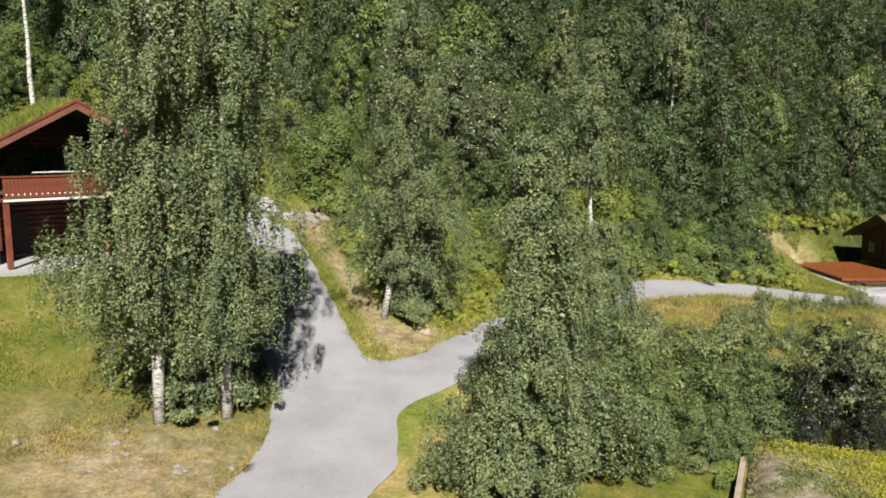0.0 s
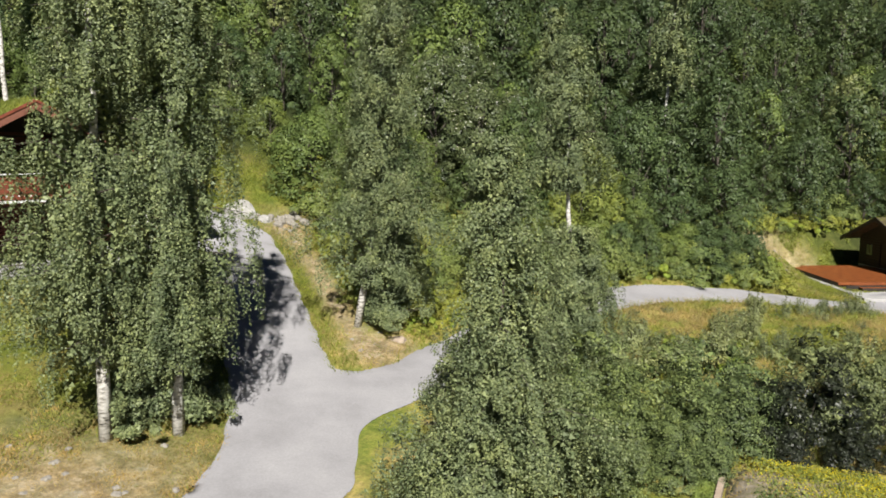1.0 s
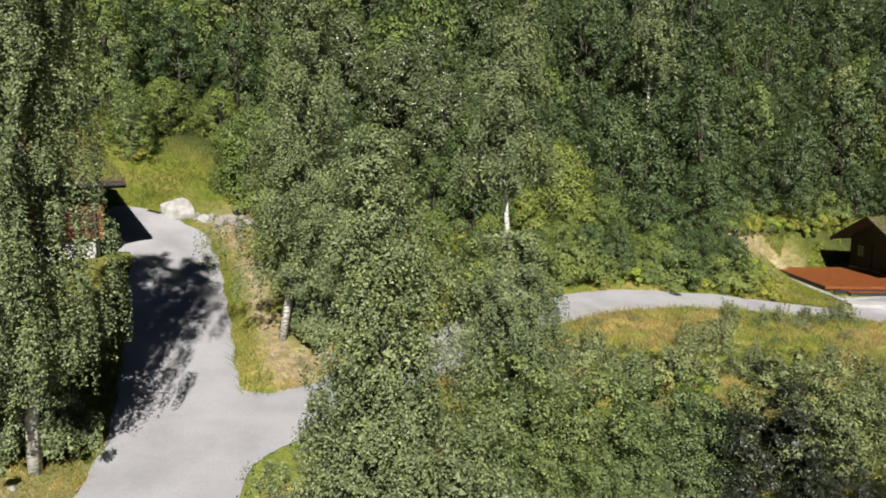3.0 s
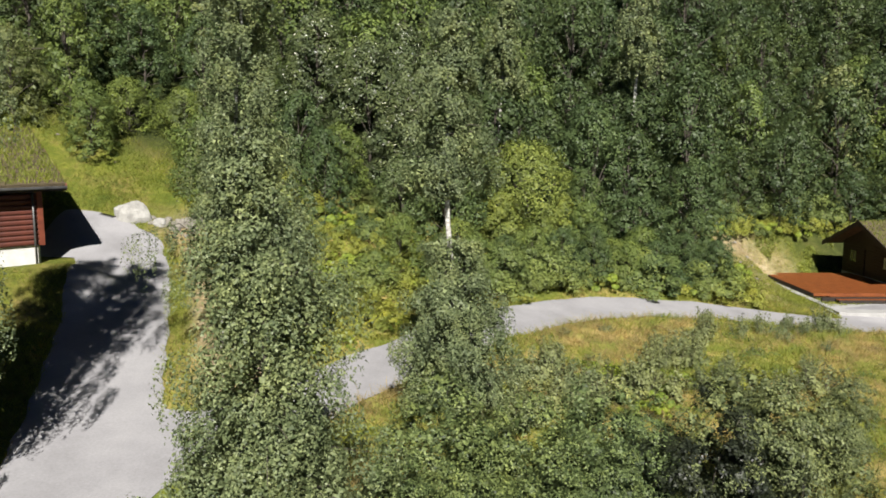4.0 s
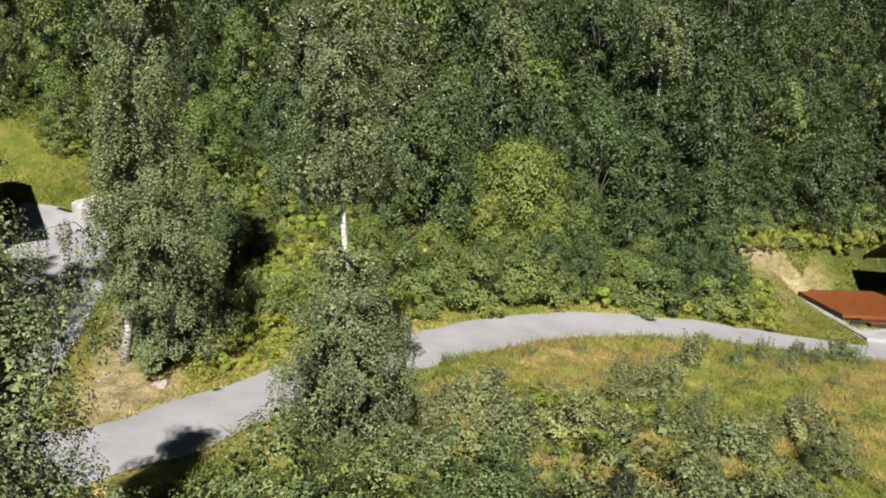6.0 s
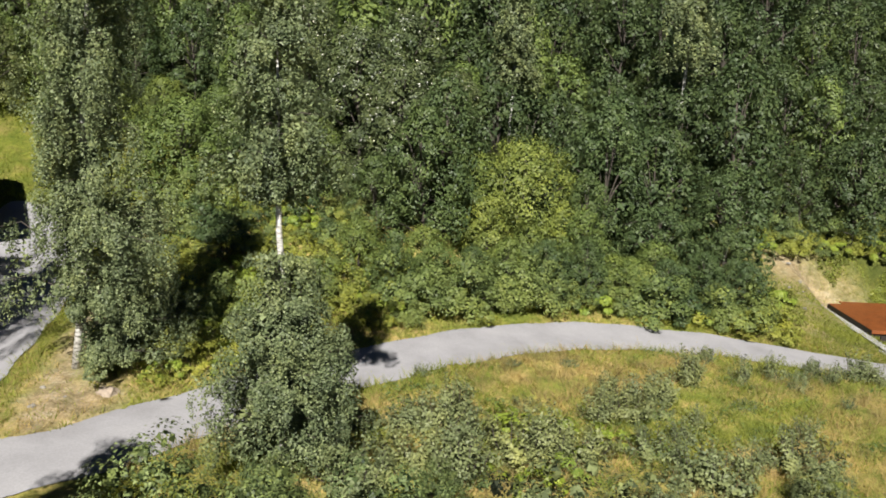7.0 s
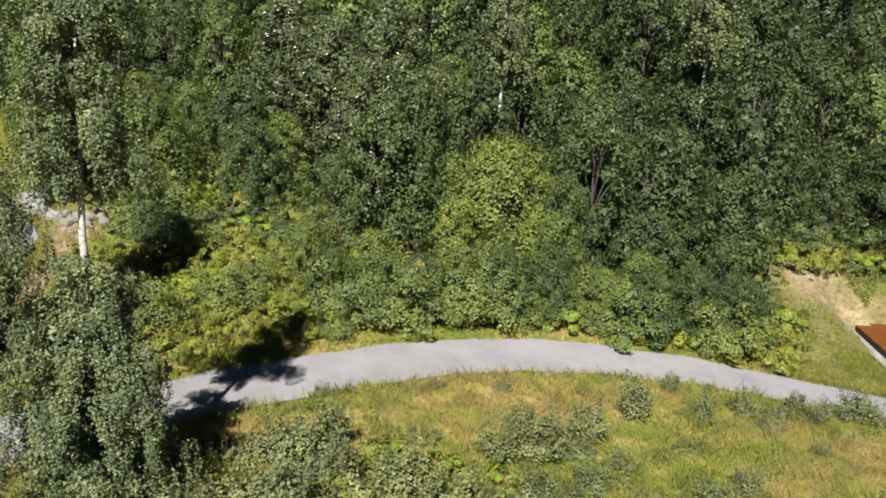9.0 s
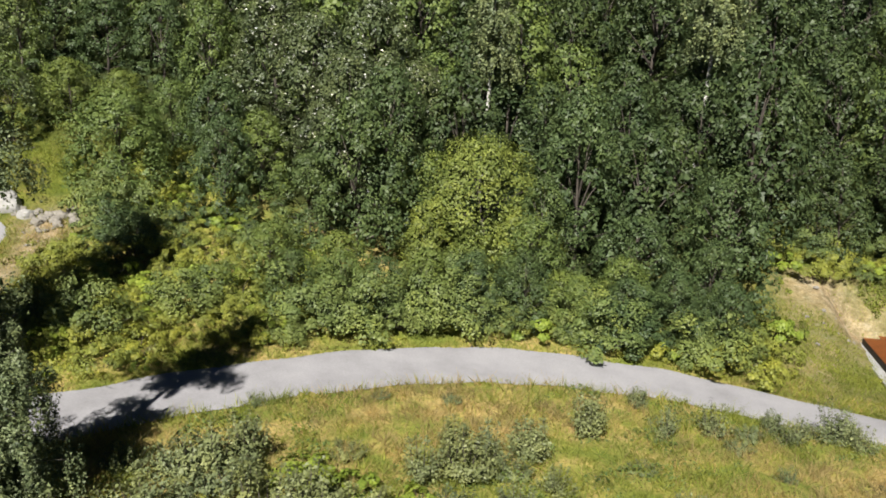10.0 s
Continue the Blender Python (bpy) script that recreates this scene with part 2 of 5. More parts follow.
def tube(path, radii, sides=7):
    """Verts and faces of a tapered tube along a path."""
    verts, faces = [], []
    path = [Vector(p) for p in path]
    for i, p in enumerate(path):
        d = (path[min(i + 1, len(path) - 1)] - path[max(i - 1, 0)]).normalized()
        u = d.cross(Vector((0.31, 0.95, 0.05))).normalized()
        v = d.cross(u)
        for k in range(sides):
            a = 2 * math.pi * k / sides
            verts.append(p + (u * math.cos(a) + v * math.sin(a)) * radii[i])
    for i in range(len(path) - 1):
        for k in range(sides):
            a, b = i * sides + k, i * sides + (k + 1) % sides
            faces.append((a, b, b + sides, a + sides))
    faces.append(tuple(range(sides))[::-1])
    faces.append(tuple(range(len(verts) - sides, len(verts))))
    return verts, faces


def tubes(name, items, mat, boughs=(), bough_mat=None):
    """One mesh of tapered tubes; boughs take the second material."""
    verts, faces, slots = [], [], []
    for n, (path, radii, sides) in enumerate([*items, *boughs]):
        v, f = tube(path, radii, sides)
        k = len(verts)
        verts += v
        faces += [tuple(i + k for i in q) for q in f]
        slots += [int(n >= len(items))] * len(f)
    me = mesh_from(name, verts, faces, mat, True)
    if bough_mat:
        me.materials.append(bough_mat)
        me.polygons.foreach_set("material_index", slots)
    return me


def box(bm, x0, y0, z0, x1, y1, z1, bevel=0.0):
    """Adds a box to bm, its long edges eased by a small bevel."""
    r = bmesh.ops.create_cube(bm, size=1.0)
    vs = r["verts"]
    for v in vs:
        v.co = Vector((x0 + (v.co.x + 0.5) * (x1 - x0), y0 + (v.co.y + 0.5) * (y1 - y0), z0 + (v.co.z + 0.5) * (z1 - z0)))
    if bevel:
        es = list({e for v in vs for e in v.link_edges})
        bmesh.ops.bevel(bm, geom=es, offset=bevel, segments=1, affect="EDGES")


def box_mesh(name, boxes, mat, bevel=0.01):
    bm = bmesh.new()
    for b in boxes:
        box(bm, *b, bevel=bevel)
    me = bpy.data.meshes.new(name)
    bm.to_mesh(me)
    bm.free()
    me.materials.append(mat)
    return me


# ---- ground ----
def spaced(lo, hi, fine_lo, fine_hi, fine, coarse):
    a = list(np.arange(lo, fine_lo, coarse)) + list(np.arange(fine_lo, fine_hi, fine)) + list(np.arange(fine_hi, hi + coarse, coarse))
    return np.array(a)


def lumps(x, y, s, seed):
    return np.array([noise.noise(Vector((a * s + seed, b * s, seed * 0.7))) for a, b in zip(x.ravel(), y.ravel())]).reshape(x.shape)


def build_ground():
    gx = spaced(-320, 320, -40, 48, 0.55, 14)
    gy = spaced(-200, 420, 8, 72, 0.55, 14)
    x, y = np.meshgrid(gx, gy)
    z = height(x, y)
    gap = road_gap(x, y)
    rough = np.clip(gap / 2.5, 0, 1)
    z = z + rough * (0.16 * lumps(x, y, 0.35, 3.0) + 0.07 * lumps(x, y, 1.1, 8.0)) - 0.05 * (gap < 0.3)
    ny, nx = x.shape
    verts = np.stack([x, y, z], -1).reshape(-1, 3)
    idx = np.arange(nx * ny).reshape(ny, nx)
    faces = np.stack([idx[:-1, :-1], idx[:-1, 1:], idx[1:, 1:], idx[1:, :-1]], -1).reshape(-1, 4)
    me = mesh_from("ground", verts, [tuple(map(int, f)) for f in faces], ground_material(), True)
    # kinds of ground cover: mown lawn, dry grass, woodland floor with shade in its colour
    lawn = np.clip((-3 - x) / 2, 0, 1) * np.clip((62 - y) / 4, 0, 1) + np.clip((x - 23) / 2, 0, 1) * np.clip((y - 50.5) / 1.5, 0, 1)
    lawn = np.clip(lawn + 1.3 * np.exp(-((x - 6.0) ** 2 / 24 + (y - 19.0) ** 2 / 18)), 0, 1)
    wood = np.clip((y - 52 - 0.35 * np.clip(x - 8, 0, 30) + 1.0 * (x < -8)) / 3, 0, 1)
    bare = 0.85 * np.exp(-((x - 28.8) ** 2 / 9 + (y - 64.2) ** 2 / 4.5)) + np.clip(1.5 - line_distance(x, y, BARE) / 0.5, 0, 1) \
        + 0.95 * np.exp(-((x + 8.8) ** 2 / 26 + (y - 19.8) ** 2 / 12)) + np.exp(-((x + 8.3) ** 2 / 1.8 + (y - 46.5) ** 2 / 2.5)) + 1.2 * np.exp(-((x + 1.3) ** 2 / 1.6 + (y - 32.4) ** 2 / 2.6))
    bare = bare + 0.40 * np.clip((x - 24.5) / 1.5, 0, 1) * np.clip((y - 51) / 1.5, 0, 1) * np.clip((66 - y) / 2, 0, 1)
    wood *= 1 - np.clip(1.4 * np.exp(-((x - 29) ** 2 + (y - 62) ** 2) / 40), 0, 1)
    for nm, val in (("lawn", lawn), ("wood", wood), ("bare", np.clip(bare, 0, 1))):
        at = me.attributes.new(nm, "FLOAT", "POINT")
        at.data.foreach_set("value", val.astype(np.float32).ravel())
    return tagged(new("ground", me), "uneven grassy ground with dry patches rising to a hillside", "ground", kind="structure")


def ground_material():
    m = bpy.data.materials.new("meadow_ground")
    m.use_nodes = True
    nt = m.node_tree
    bsdf = nt.nodes["Principled BSDF"]

    def attr(nm):
        n = nt.nodes.new("ShaderNodeAttribute")
        n.attribute_name = nm
        return n.outputs["Fac"]

    meadow = ramp(nt, noise_tex(nt, 0.34, 8, 0.72), [(0.32, (0.092, 0.135, 0.022)), (0.44, (0.175, 0.196, 0.040)), (0.52, (0.275, 0.245, 0.070)), (0.60, (0.395, 0.300, 0.118)), (0.72, (0.320, 0.205, 0.085))])
    lawn = ramp(nt, noise_tex(nt, 0.42, 9, 0.76), [(0.32, (0.070, 0.096, 0.013)), (0.47, (0.116, 0.130, 0.023)), (0.58, (0.168, 0.150, 0.042)), (0.72, (0.210, 0.165, 0.068))])
    # woodland floor coloured almost black, so gaps between the crowns look shaded
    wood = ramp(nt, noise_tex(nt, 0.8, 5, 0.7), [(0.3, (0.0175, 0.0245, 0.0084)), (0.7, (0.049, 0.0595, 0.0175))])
    bare = ramp(nt, noise_tex(nt, 1.6, 6, 0.75), [(0.32, (0.150, 0.108, 0.060)), (0.48, (0.275, 0.215, 0.125)), (0.58, (0.345, 0.280, 0.180)), (0.72, (0.36, 0.33, 0.28))])
    col = mix(nt, attr("lawn"), meadow, lawn)
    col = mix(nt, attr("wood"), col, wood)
    col = mix(nt, attr("bare"), col, bare)
    fine = noise_tex(nt, 9.0, 5, 0.8)
    g = ramp(nt, fine, [(0.25, (0.5, 0.5, 0.5)), (0.75, (1.4, 1.4, 1.4))])
    tufts = ramp(nt, noise_tex(nt, 1.7, 4, 0.65, distort=0.6), [(0.3, (0.68, 0.74, 0.66)), (0.5, (1.0, 1.0, 1.0)), (0.7, (1.3, 1.24, 1.15))])
    col = mix(nt, 1.0, col, tufts, "MULTIPLY")
    nt.links.new(mix(nt, 1.0, col, g, "MULTIPLY"), bsdf.inputs["Base Color"])
    bsdf.inputs["Roughness"].default_value = 0.95
    bsdf.inputs["Specular IOR Level"].default_value = 0.1
    b = nt.nodes.new("ShaderNodeBump")
    b.inputs["Strength"].default_value, b.inputs["Distance"].default_value = 0.7, 0.08
    nt.links.new(fine, b.inputs["Height"])
    nt.links.new(b.outputs[0], bsdf.inputs["Normal"])
    return m


def build_road():
    step = 0.25
    x, y = np.meshgrid(np.arange(-17, 60, step), np.arange(-6, 58, step))
    d = road_gap(x, y)
    e = 0.02
    dx, dy = (road_gap(x + e, y) - d) / e, (road_gap(x, y + e) - d) / e
    near = np.abs(d) < step * 0.72
    sx, sy = np.where(near, x - dx * d, x), np.where(near, y - dy * d, y)
    inside = (d < 0) | near
    z = height(sx, sy) + 0.025 - 0.035 * near + 0.02 * np.sin(sx * 0.8) * np.sin(sy * 0.6)
    idx = -np.ones(x.shape, int)
    idx[inside] = np.arange(inside.sum())
    verts = np.stack([sx, sy, z], -1)[inside]
    q = np.stack([idx[:-1, :-1], idx[:-1, 1:], idx[1:, 1:], idx[1:, :-1]], -1).reshape(-1, 4)
    q = q[(q >= 0).all(1)]
    me = mesh_from("road", verts, [tuple(map(int, f)) for f in q], M_GRAVEL, True)
    return tagged(new("road", me), "pale grey packed gravel drive with a curving side road", "road", kind="structure")


build_ground()
build_road()


# ---- trees and shrubs ----
def clump_leaves(rng, centres, radii, per, size, up=0.35, slim=0.36, whole=False, flat=0.72):
    """Leaves on the outer shells of flattened clumps, turned away from the stem, with larger leaves added inside to
    block light.
    """
    n = len(centres)
    away = unit(centres * np.array([1, 1, 0.0]) + np.array([0, 0, 0.30 * float(np.mean(np.abs(centres[:, :2]).max(1)) + 0.1)]))
    c, o = np.repeat(centres, per, 0), np.repeat(away, per, 0)
    r = np.repeat(radii, per)[:, None]
    d = unit(rng.normal(size=(n * per, 3)) + o * 0.35)
    back = (d * o).sum(1) < -0.2
    d[back] = -d[back]
    at = c + d * r * rng.uniform(0.70, 1.08, (n * per, 1)) * np.array([1, 1, flat])
    face = d * 0.8 + o * 0.35 + np.array([0, 0, up]) + rng.normal(size=(n * per, 3)) * 0.29
    outer = leaves(rng, at, face, size, slim, whole)
    k = max(5, per // 9)
    c, r = np.repeat(centres, k, 0), np.repeat(radii, k)[:, None]
    d = unit(rng.normal(size=(n * k, 3)))
    inner = leaves(rng, c * np.array([0.86, 0.86, 1.0]) + d * r * 0.28, d + rng.normal(size=d.shape) * 0.3, min(2.2 * size, float(np.mean(radii)) * 0.42), 0.42, whole)
    return np.concatenate([outer, inner])


def leafy_tree(name, seed, tall, wide, leaf, clumps, per, mat, low=0.12, peak=0.5, label="", bark=None, clump_size=0.22):
    """A broad-leaved tree: trunk with limbs, and a domed crown of many small clumps that stand apart at the edge."""
    rng = np.random.default_rng(seed)
    root = new(name)
    centres, radii = [], []
    for i in range(clumps):
        u = ((i + rng.uniform(0, 1)) / clumps) ** 0.85
        env = math.sqrt(max(0.0, 1 - (2 * u ** 0.75 - 0.78) ** 2 / 1.5)) if u < 0.97 else 0.15
        a, q = 2.39996 * i + rng.uniform(-0.4, 0.4), rng.uniform(0.68, 1.0)
        r = wide * (1 - clump_size * 0.6) * env * q * (0.88 + 0.16 * math.sin(3 * a + seed) + 0.10 * math.sin(5 * a + 9 * u))
        centres.append((r * math.cos(a), r * math.sin(a), low * tall + u * tall * (1 - low)))
        radii.append(wide * clump_size * rng.uniform(0.65, 1.30))
    centres, radii = np.array(centres), np.array(radii)
    items = [([(0, 0, -0.4), (0.05 * wide, 0, tall * 0.3), (-0.03 * wide, 0.04, tall * 0.62), (0, 0, tall * 0.93)], [0.015 * tall, 0.011 * tall, 0.007 * tall, 0.002 * tall], 7)]
    for c in centres[::max(1, clumps // 14)]:
        z0 = max(0.1, c[2] * rng.uniform(0.45, 0.75))
        items.append(([(0, 0, z0), (c[0] * 0.5, c[1] * 0.5, z0 + (c[2] - z0) * 0.6), tuple(c)], [0.007 * tall, 0.004 * tall, 0.0015 * tall], 5))
    part("trunk", tubes("trunk", items, bark or M_BARK), root)
    part("crown", flakes("crown", clump_leaves(rng, centres, radii, per, leaf), mat), root)
    return tagged(root, label, "tree")


def weeping_birch(name, seed, tall, wide, base, count, leaf, lean=(0, 0), stems=1, skirt=0.0, clear=0.5, bush=None, taper=0.5, dense=1.0, bow=0.0, arms=(), hang=1.0, bark=None, full=1.0, label=""):
    """A silver birch: white stems, dark rising limbs, and hanging curtains of twigs set with small leaves.
    base: where the crown begins; skirt: how far the lowest part bulges out; clear: how high the lowest twigs hang;
    bush: middle, radius and height of bushy growth round the foot; arms: height, heading and reach of single long limbs."""
    rng = np.random.default_rng(seed)
    root = new(name)
    items, boughs = [], []
    lean = np.array([lean[0], lean[1], 0.0])
    limbs = []
    for s in range(stems):
        off = np.array([rng.uniform(-0.3, 0.3), rng.uniform(-0.3, 0.3), 0]) * (stems > 1)
        out = np.array([rng.normal(), rng.normal(), 0]) * 0.3 * (stems > 1)
        hs = np.linspace(0, 1, 9)
        wob = rng.normal(size=(9, 3)) * np.array([0.10, 0.10, 0])
        path = np.array([off + (lean + out) * h + np.array([0, 0, tall * h - 0.4 * (h == 0)]) + w * h for h, w in zip(hs, wob)])
        path[:, 0] -= bow * np.clip(1 - hs * tall / 3.8, 0, 1)
        thick = 0.0105 * tall / (1 + 0.35 * (stems - 1))
        items.append((path[:8], list(thick * (1 - hs[:7]) ** 0.9 + 0.006) + [0.012], 9))
        number = int(58 * dense * tall / 16 / stems ** 0.7)
        for i in range(number):
            u = ((i + rng.uniform(0, 1)) / number) ** 1.1
            h = base + (0.995 - base) * u
            p = np.array([np.interp(h, hs, path[:, k]) for k in range(3)])
            env = min(1.0, 0.75 + 1.6 * u) * (1 - u) ** taper + 0.08 * (1 - u)
            env = max(env, 0.12) + skirt * max(0, 1 - u / 0.35)
            a = 2.39996 * i + rng.uniform(-0.5, 0.5)
            r = wide * env * rng.uniform(0.42, 1.04) * (0.84 + 0.20 * math.sin(2 * a + seed + 7 * u) + 0.14 * math.sin(3 * a + 23 * u))
            limbs.append((p, a, max(0.15, r), rng.uniform(0.25, 0.6), u))
        if s == 0:
            for z, heading, reach in arms:
                p = np.array([np.interp(z / tall, hs, path[:, k]) for k in range(3)])
                limbs.append((p, radians(heading), reach, 0.15, z / tall))
    tips = []
    for p, a, r, lift, u in limbs:
        d = np.array([math.cos(a), math.sin(a), 0])
        rise = r * lift
        mid, tip = p + d * r * 0.55 + np.array([0, 0, rise * 0.95]), p + d * r + np.array([0, 0, rise * 0.75])
        boughs.append(([p, mid, tip], [0.0022 * tall * (1 - u * 0.6), 0.0013 * tall * (1 - u * 0.6), 0.005], 4))
        tips.append((p, mid, tip, r, d))
    if bush:
        bx, by, br, bh = bush
        for i in range(int(6.0 * br * bh)):
            h, a = rng.uniform(0.10, 1), 2.39996 * i
            r = br * (1 - 0.8 * h ** 1.3) * rng.uniform(0.45, 1.1) * (0.88 + 0.2 * math.sin(3 * a + seed))
            p = np.array([bx * 0.6, by * 0.6, bh * h * 0.75])
            d = np.array([math.cos(a), math.sin(a), 0])
            e = np.array([bx * 0.4, by * 0.4, 0]) + d * r
            mid, tip = p + e * 0.55 + np.array([0, 0, bh * h * 0.18]), p + e + np.array([0, 0, bh * h * 0.25])
            boughs.append(([p, mid, tip], [0.02, 0.012, 0.005], 4))
            tips.append((p, mid, tip, r * 0.7, d))
    # curtains: bundles of strands that hang along each limb, fuller towards its end
    tops, away, spans, wides = [], [], [], []
    for p, mid, tip, r, d in tips:
        for f in np.arange(1.04, 0.20, -0.36 / max(r, 0.5)) * rng.uniform(0.94, 1.03):
            if rng.random() < 0.10:
                continue
            hub = mid + (tip - mid) * (f - 0.5) * 2 if f > 0.5 else p + (mid - p) * f * 2
            hub = hub + rng.normal(size=3) * np.array([0.17, 0.17, 0.10])
            span = hang * rng.uniform(0.5, 1.15) * min(2.1, 0.65 + 0.6 * r) * (0.55 + 0.45 * tall / 15)
            span = min(span, max(0.25, hub[2] - (clear if hub[2] > clear + 0.3 else 0.3)))
            tops.append(hub)
            away.append(d)
            spans.append(span)
            wides.append(rng.uniform(0.12, 0.30) * full)
    tops, away, spans, wides = np.array(tops), np.array(away), np.array(spans), np.array(wides)
    per = max(12, count // len(tops))
    n = len(tops) * per
    strand = rng.integers(0, 7, n)
    who = np.repeat(np.arange(len(tops)), per)
    length = rng.uniform(0.55, 1.15, (len(tops), 7))[who, strand]
    phi = rng.uniform(0, 2 * math.pi, (len(tops), 1))[who, 0] + strand * 2 * math.pi / 7 + rng.normal(size=n) * 0.22
    s = rng.uniform(0, 1, n) ** 0.85
    girth = wides[who] * (0.30 + 0.75 * np.sin(math.pi * np.clip(0.12 + 0.80 * s, 0, 1))) * rng.uniform(0.75, 1.1, n)
    ring = np.stack([np.cos(phi), np.sin(phi), np.zeros(n)], 1)
    at = tops[who] + ring * girth[:, None] + away[who] * (0.10 * np.sqrt(s))[:, None] + rng.normal(size=(n, 3)) * 0.028
    at[:, 2] += 0.10 - spans[who] * length * s
    face = ring * 0.55 + away[who] * 0.45 + np.array([0, 0, 0.30]) + np.array([0, 0, 0.7]) * (1 - s[:, None]) ** 2 + rng.normal(size=(n, 3)) * 0.48
    crown = leaves(rng, at, face, leaf, 0.40)
    # larger leaves added nearer the stem to keep light out of the crown
    pick = rng.random(n) < 0.10
    core = at[pick].copy()
    core[:, :2] = (lean * core[:, 2:3] / tall)[:, :2] + (core[:, :2] - (lean * core[:, 2:3] / tall)[:, :2]) * 0.62
    crown = np.concatenate([crown, leaves(rng, core, face[pick], leaf * 2.2, 0.40)])
    part("trunk", tubes("trunk", items, bark or M_BIRCH_BARK, boughs, M_BARK), root, "" if bark else "white birch stem with thin dark limbs")
    part("crown", flakes("crown", crown, M_BIRCH_LEAF), root)
    return tagged(root, label, "tree")


def shrub(name, seed, tall, wide, leaf, clumps, per, mat, label="", category="shrub", whole=False, clump=0.27):
    rng = np.random.default_rng(seed)
    root = new(name)
    a = 2.39996 * np.arange(clumps) + rng.uniform(-0.5, 0.5, clumps)
    q = np.sqrt(rng.uniform(0.10, 1, clumps))
    z = rng.uniform(0.35, 1.0, clumps) * (1 - 0.62 * q ** 2) + 0.10 * (1 - q)
    z[::3] *= rng.uniform(0.25, 0.7, len(z[::3]))
    q = q * (0.90 + 0.16 * np.sin(3 * a + seed))
    centres = np.stack([wide * q * np.cos(a), wide * q * np.sin(a), np.maximum(z, 0.10) * tall * 0.95], 1)
    radii = np.full(clumps, clump * min(wide, tall)) * rng.uniform(0.6, 1.25, clumps)
    items = [([(0.06 * c[0], 0.06 * c[1], -0.2), (0.45 * c[0], 0.45 * c[1], c[2] * 0.6), tuple(c)], [0.03 * wide * 0.6, 0.012, 0.006], 5) for c in centres[:9]]
    tagged(part("branchwork", tubes("branchwork", items, M_BARK), root), kind="stuff")
    part("foliage", flakes("foliage", clump_leaves(rng, centres, radii, per, leaf, 0.6, 0.36, whole), mat), root)
    return tagged(root, label, category)


def sapling(name, seed, tall, wide, leaf, shoots, per, mat, label=""):
    """A young tree of several upright leafy shoots."""
    rng = np.random.default_rng(seed)
    root = new(name)
    items, at = [], []
    for i in range(shoots):
        a, r = rng.uniform(0, 2 * math.pi), wide * math.sqrt(rng.uniform(0, 1))
        h = tall * rng.uniform(0.45, 1.0) * (1 - 0.45 * (r / wide) ** 2)
        tip = np.array([r * math.cos(a), r * math.sin(a), h])
        bend = np.array([tip[0] * 0.75, tip[1] * 0.75, h * 0.45])
        items.append(([(0, 0, -0.1), tuple(bend), tuple(tip)], [0.02, 0.012, 0.004], 4))
        s = rng.uniform(0.15, 1.05, (per, 1))
        at.append(np.where(s < 0.5, bend * s * 2, bend + (tip - bend) * (s - 0.5) * 2) + rng.normal(size=(per, 3)) * np.array([0.09, 0.09, 0.06]) * (1.25 - 0.6 * s))
    at = np.concatenate(at)
    out = at * np.array([1, 1, 0]) + np.array([0, 0, 0.4]) + rng.normal(size=at.shape) * 0.4
    tagged(part("branchwork", tubes("branchwork", items, M_BARK), root), kind="stuff")
    part("foliage", flakes("foliage", leaves(rng, at, out, leaf), mat), root)
    return tagged(root, label, "sapling")


def place(ob, x, y, turn=0.0, size=1.0, sink=0.05):
    """Stands a thing on the ground."""
    ob.scale = (size, size, size)
    ob.location = (x, y, ground_z(x, y) - sink)
    ob.rotation_euler = (0, 0, radians(turn))
    return ob


def spread(ob, x, y, turn=0.0, size=1.0, sink=0.05, flat=1.0):
    c = copy_thing(ob, pose(x, y, ground_z(x, y) - sink, 0, 0, turn))
    c.scale = (size, size, size * flat)
    return c


# the birches along the drive
place(weeping_birch("birch_tree", 11, 19.0, 2.6, 0.13, 140000, 0.063, (0.3, 0.2), taper=0.30, skirt=0.05, clear=1.5, bush=(1.0, 0.9, 1.8, 3.4), dense=1.6, arms=((5.4, 182, 3.5), (5.0, 205, 3.0), (5.9, 165, 3.2), (4.4, 190, 2.6), (5.0, 250, 2.8)), label="tall weeping silver birch with a white trunk on the lawn"), -8.82, 22.6)
place(weeping_birch("birch_tree", 12, 18.4, 3.3, 0.16, 145000, 0.063, (0.5, 0.2), taper=0.30, clear=1.7, bush=(0.5, 0.9, 1.7, 3.8), dense=1.6, arms=((3.7, -130, 2.0), (3.4, -100, 1.9), (3.9, -160, 2.0), (3.3, -130, 1.2), (3.5, -60, 1.8)), label="tall weeping silver birch beside the gravel drive"), -6.95, 23.4, 40)
place(weeping_birch("birch_tree", 13, 16.4, 2.9, 0.12, 135000, 0.064, (0.9, -0.8), 1, 0.1, 1.9, (1.3, 0.7, 2.2, 5.8), bow=0.65, full=1.3, dense=1.6, taper=0.36, arms=((5.6, -110, 1.5), (6.4, -80, 1.5), (7.4, -120, 1.4), (8.4, -95, 1.3), (5.0, -70, 1.2)), label="slender leaning birch with a white trunk on the verge"), -2.2, 34.4, 0)
place(weeping_birch("birch_tree", 14, 13.6, 2.15, 0.55, 110000, 0.062, (-0.1, 0.1), 1, 0.0, 7.4, (0.2, 0, 3.1, 6.3), label="narrow silver birch with a bushy foot beside the side road"), 6.1, 30.9, 0)
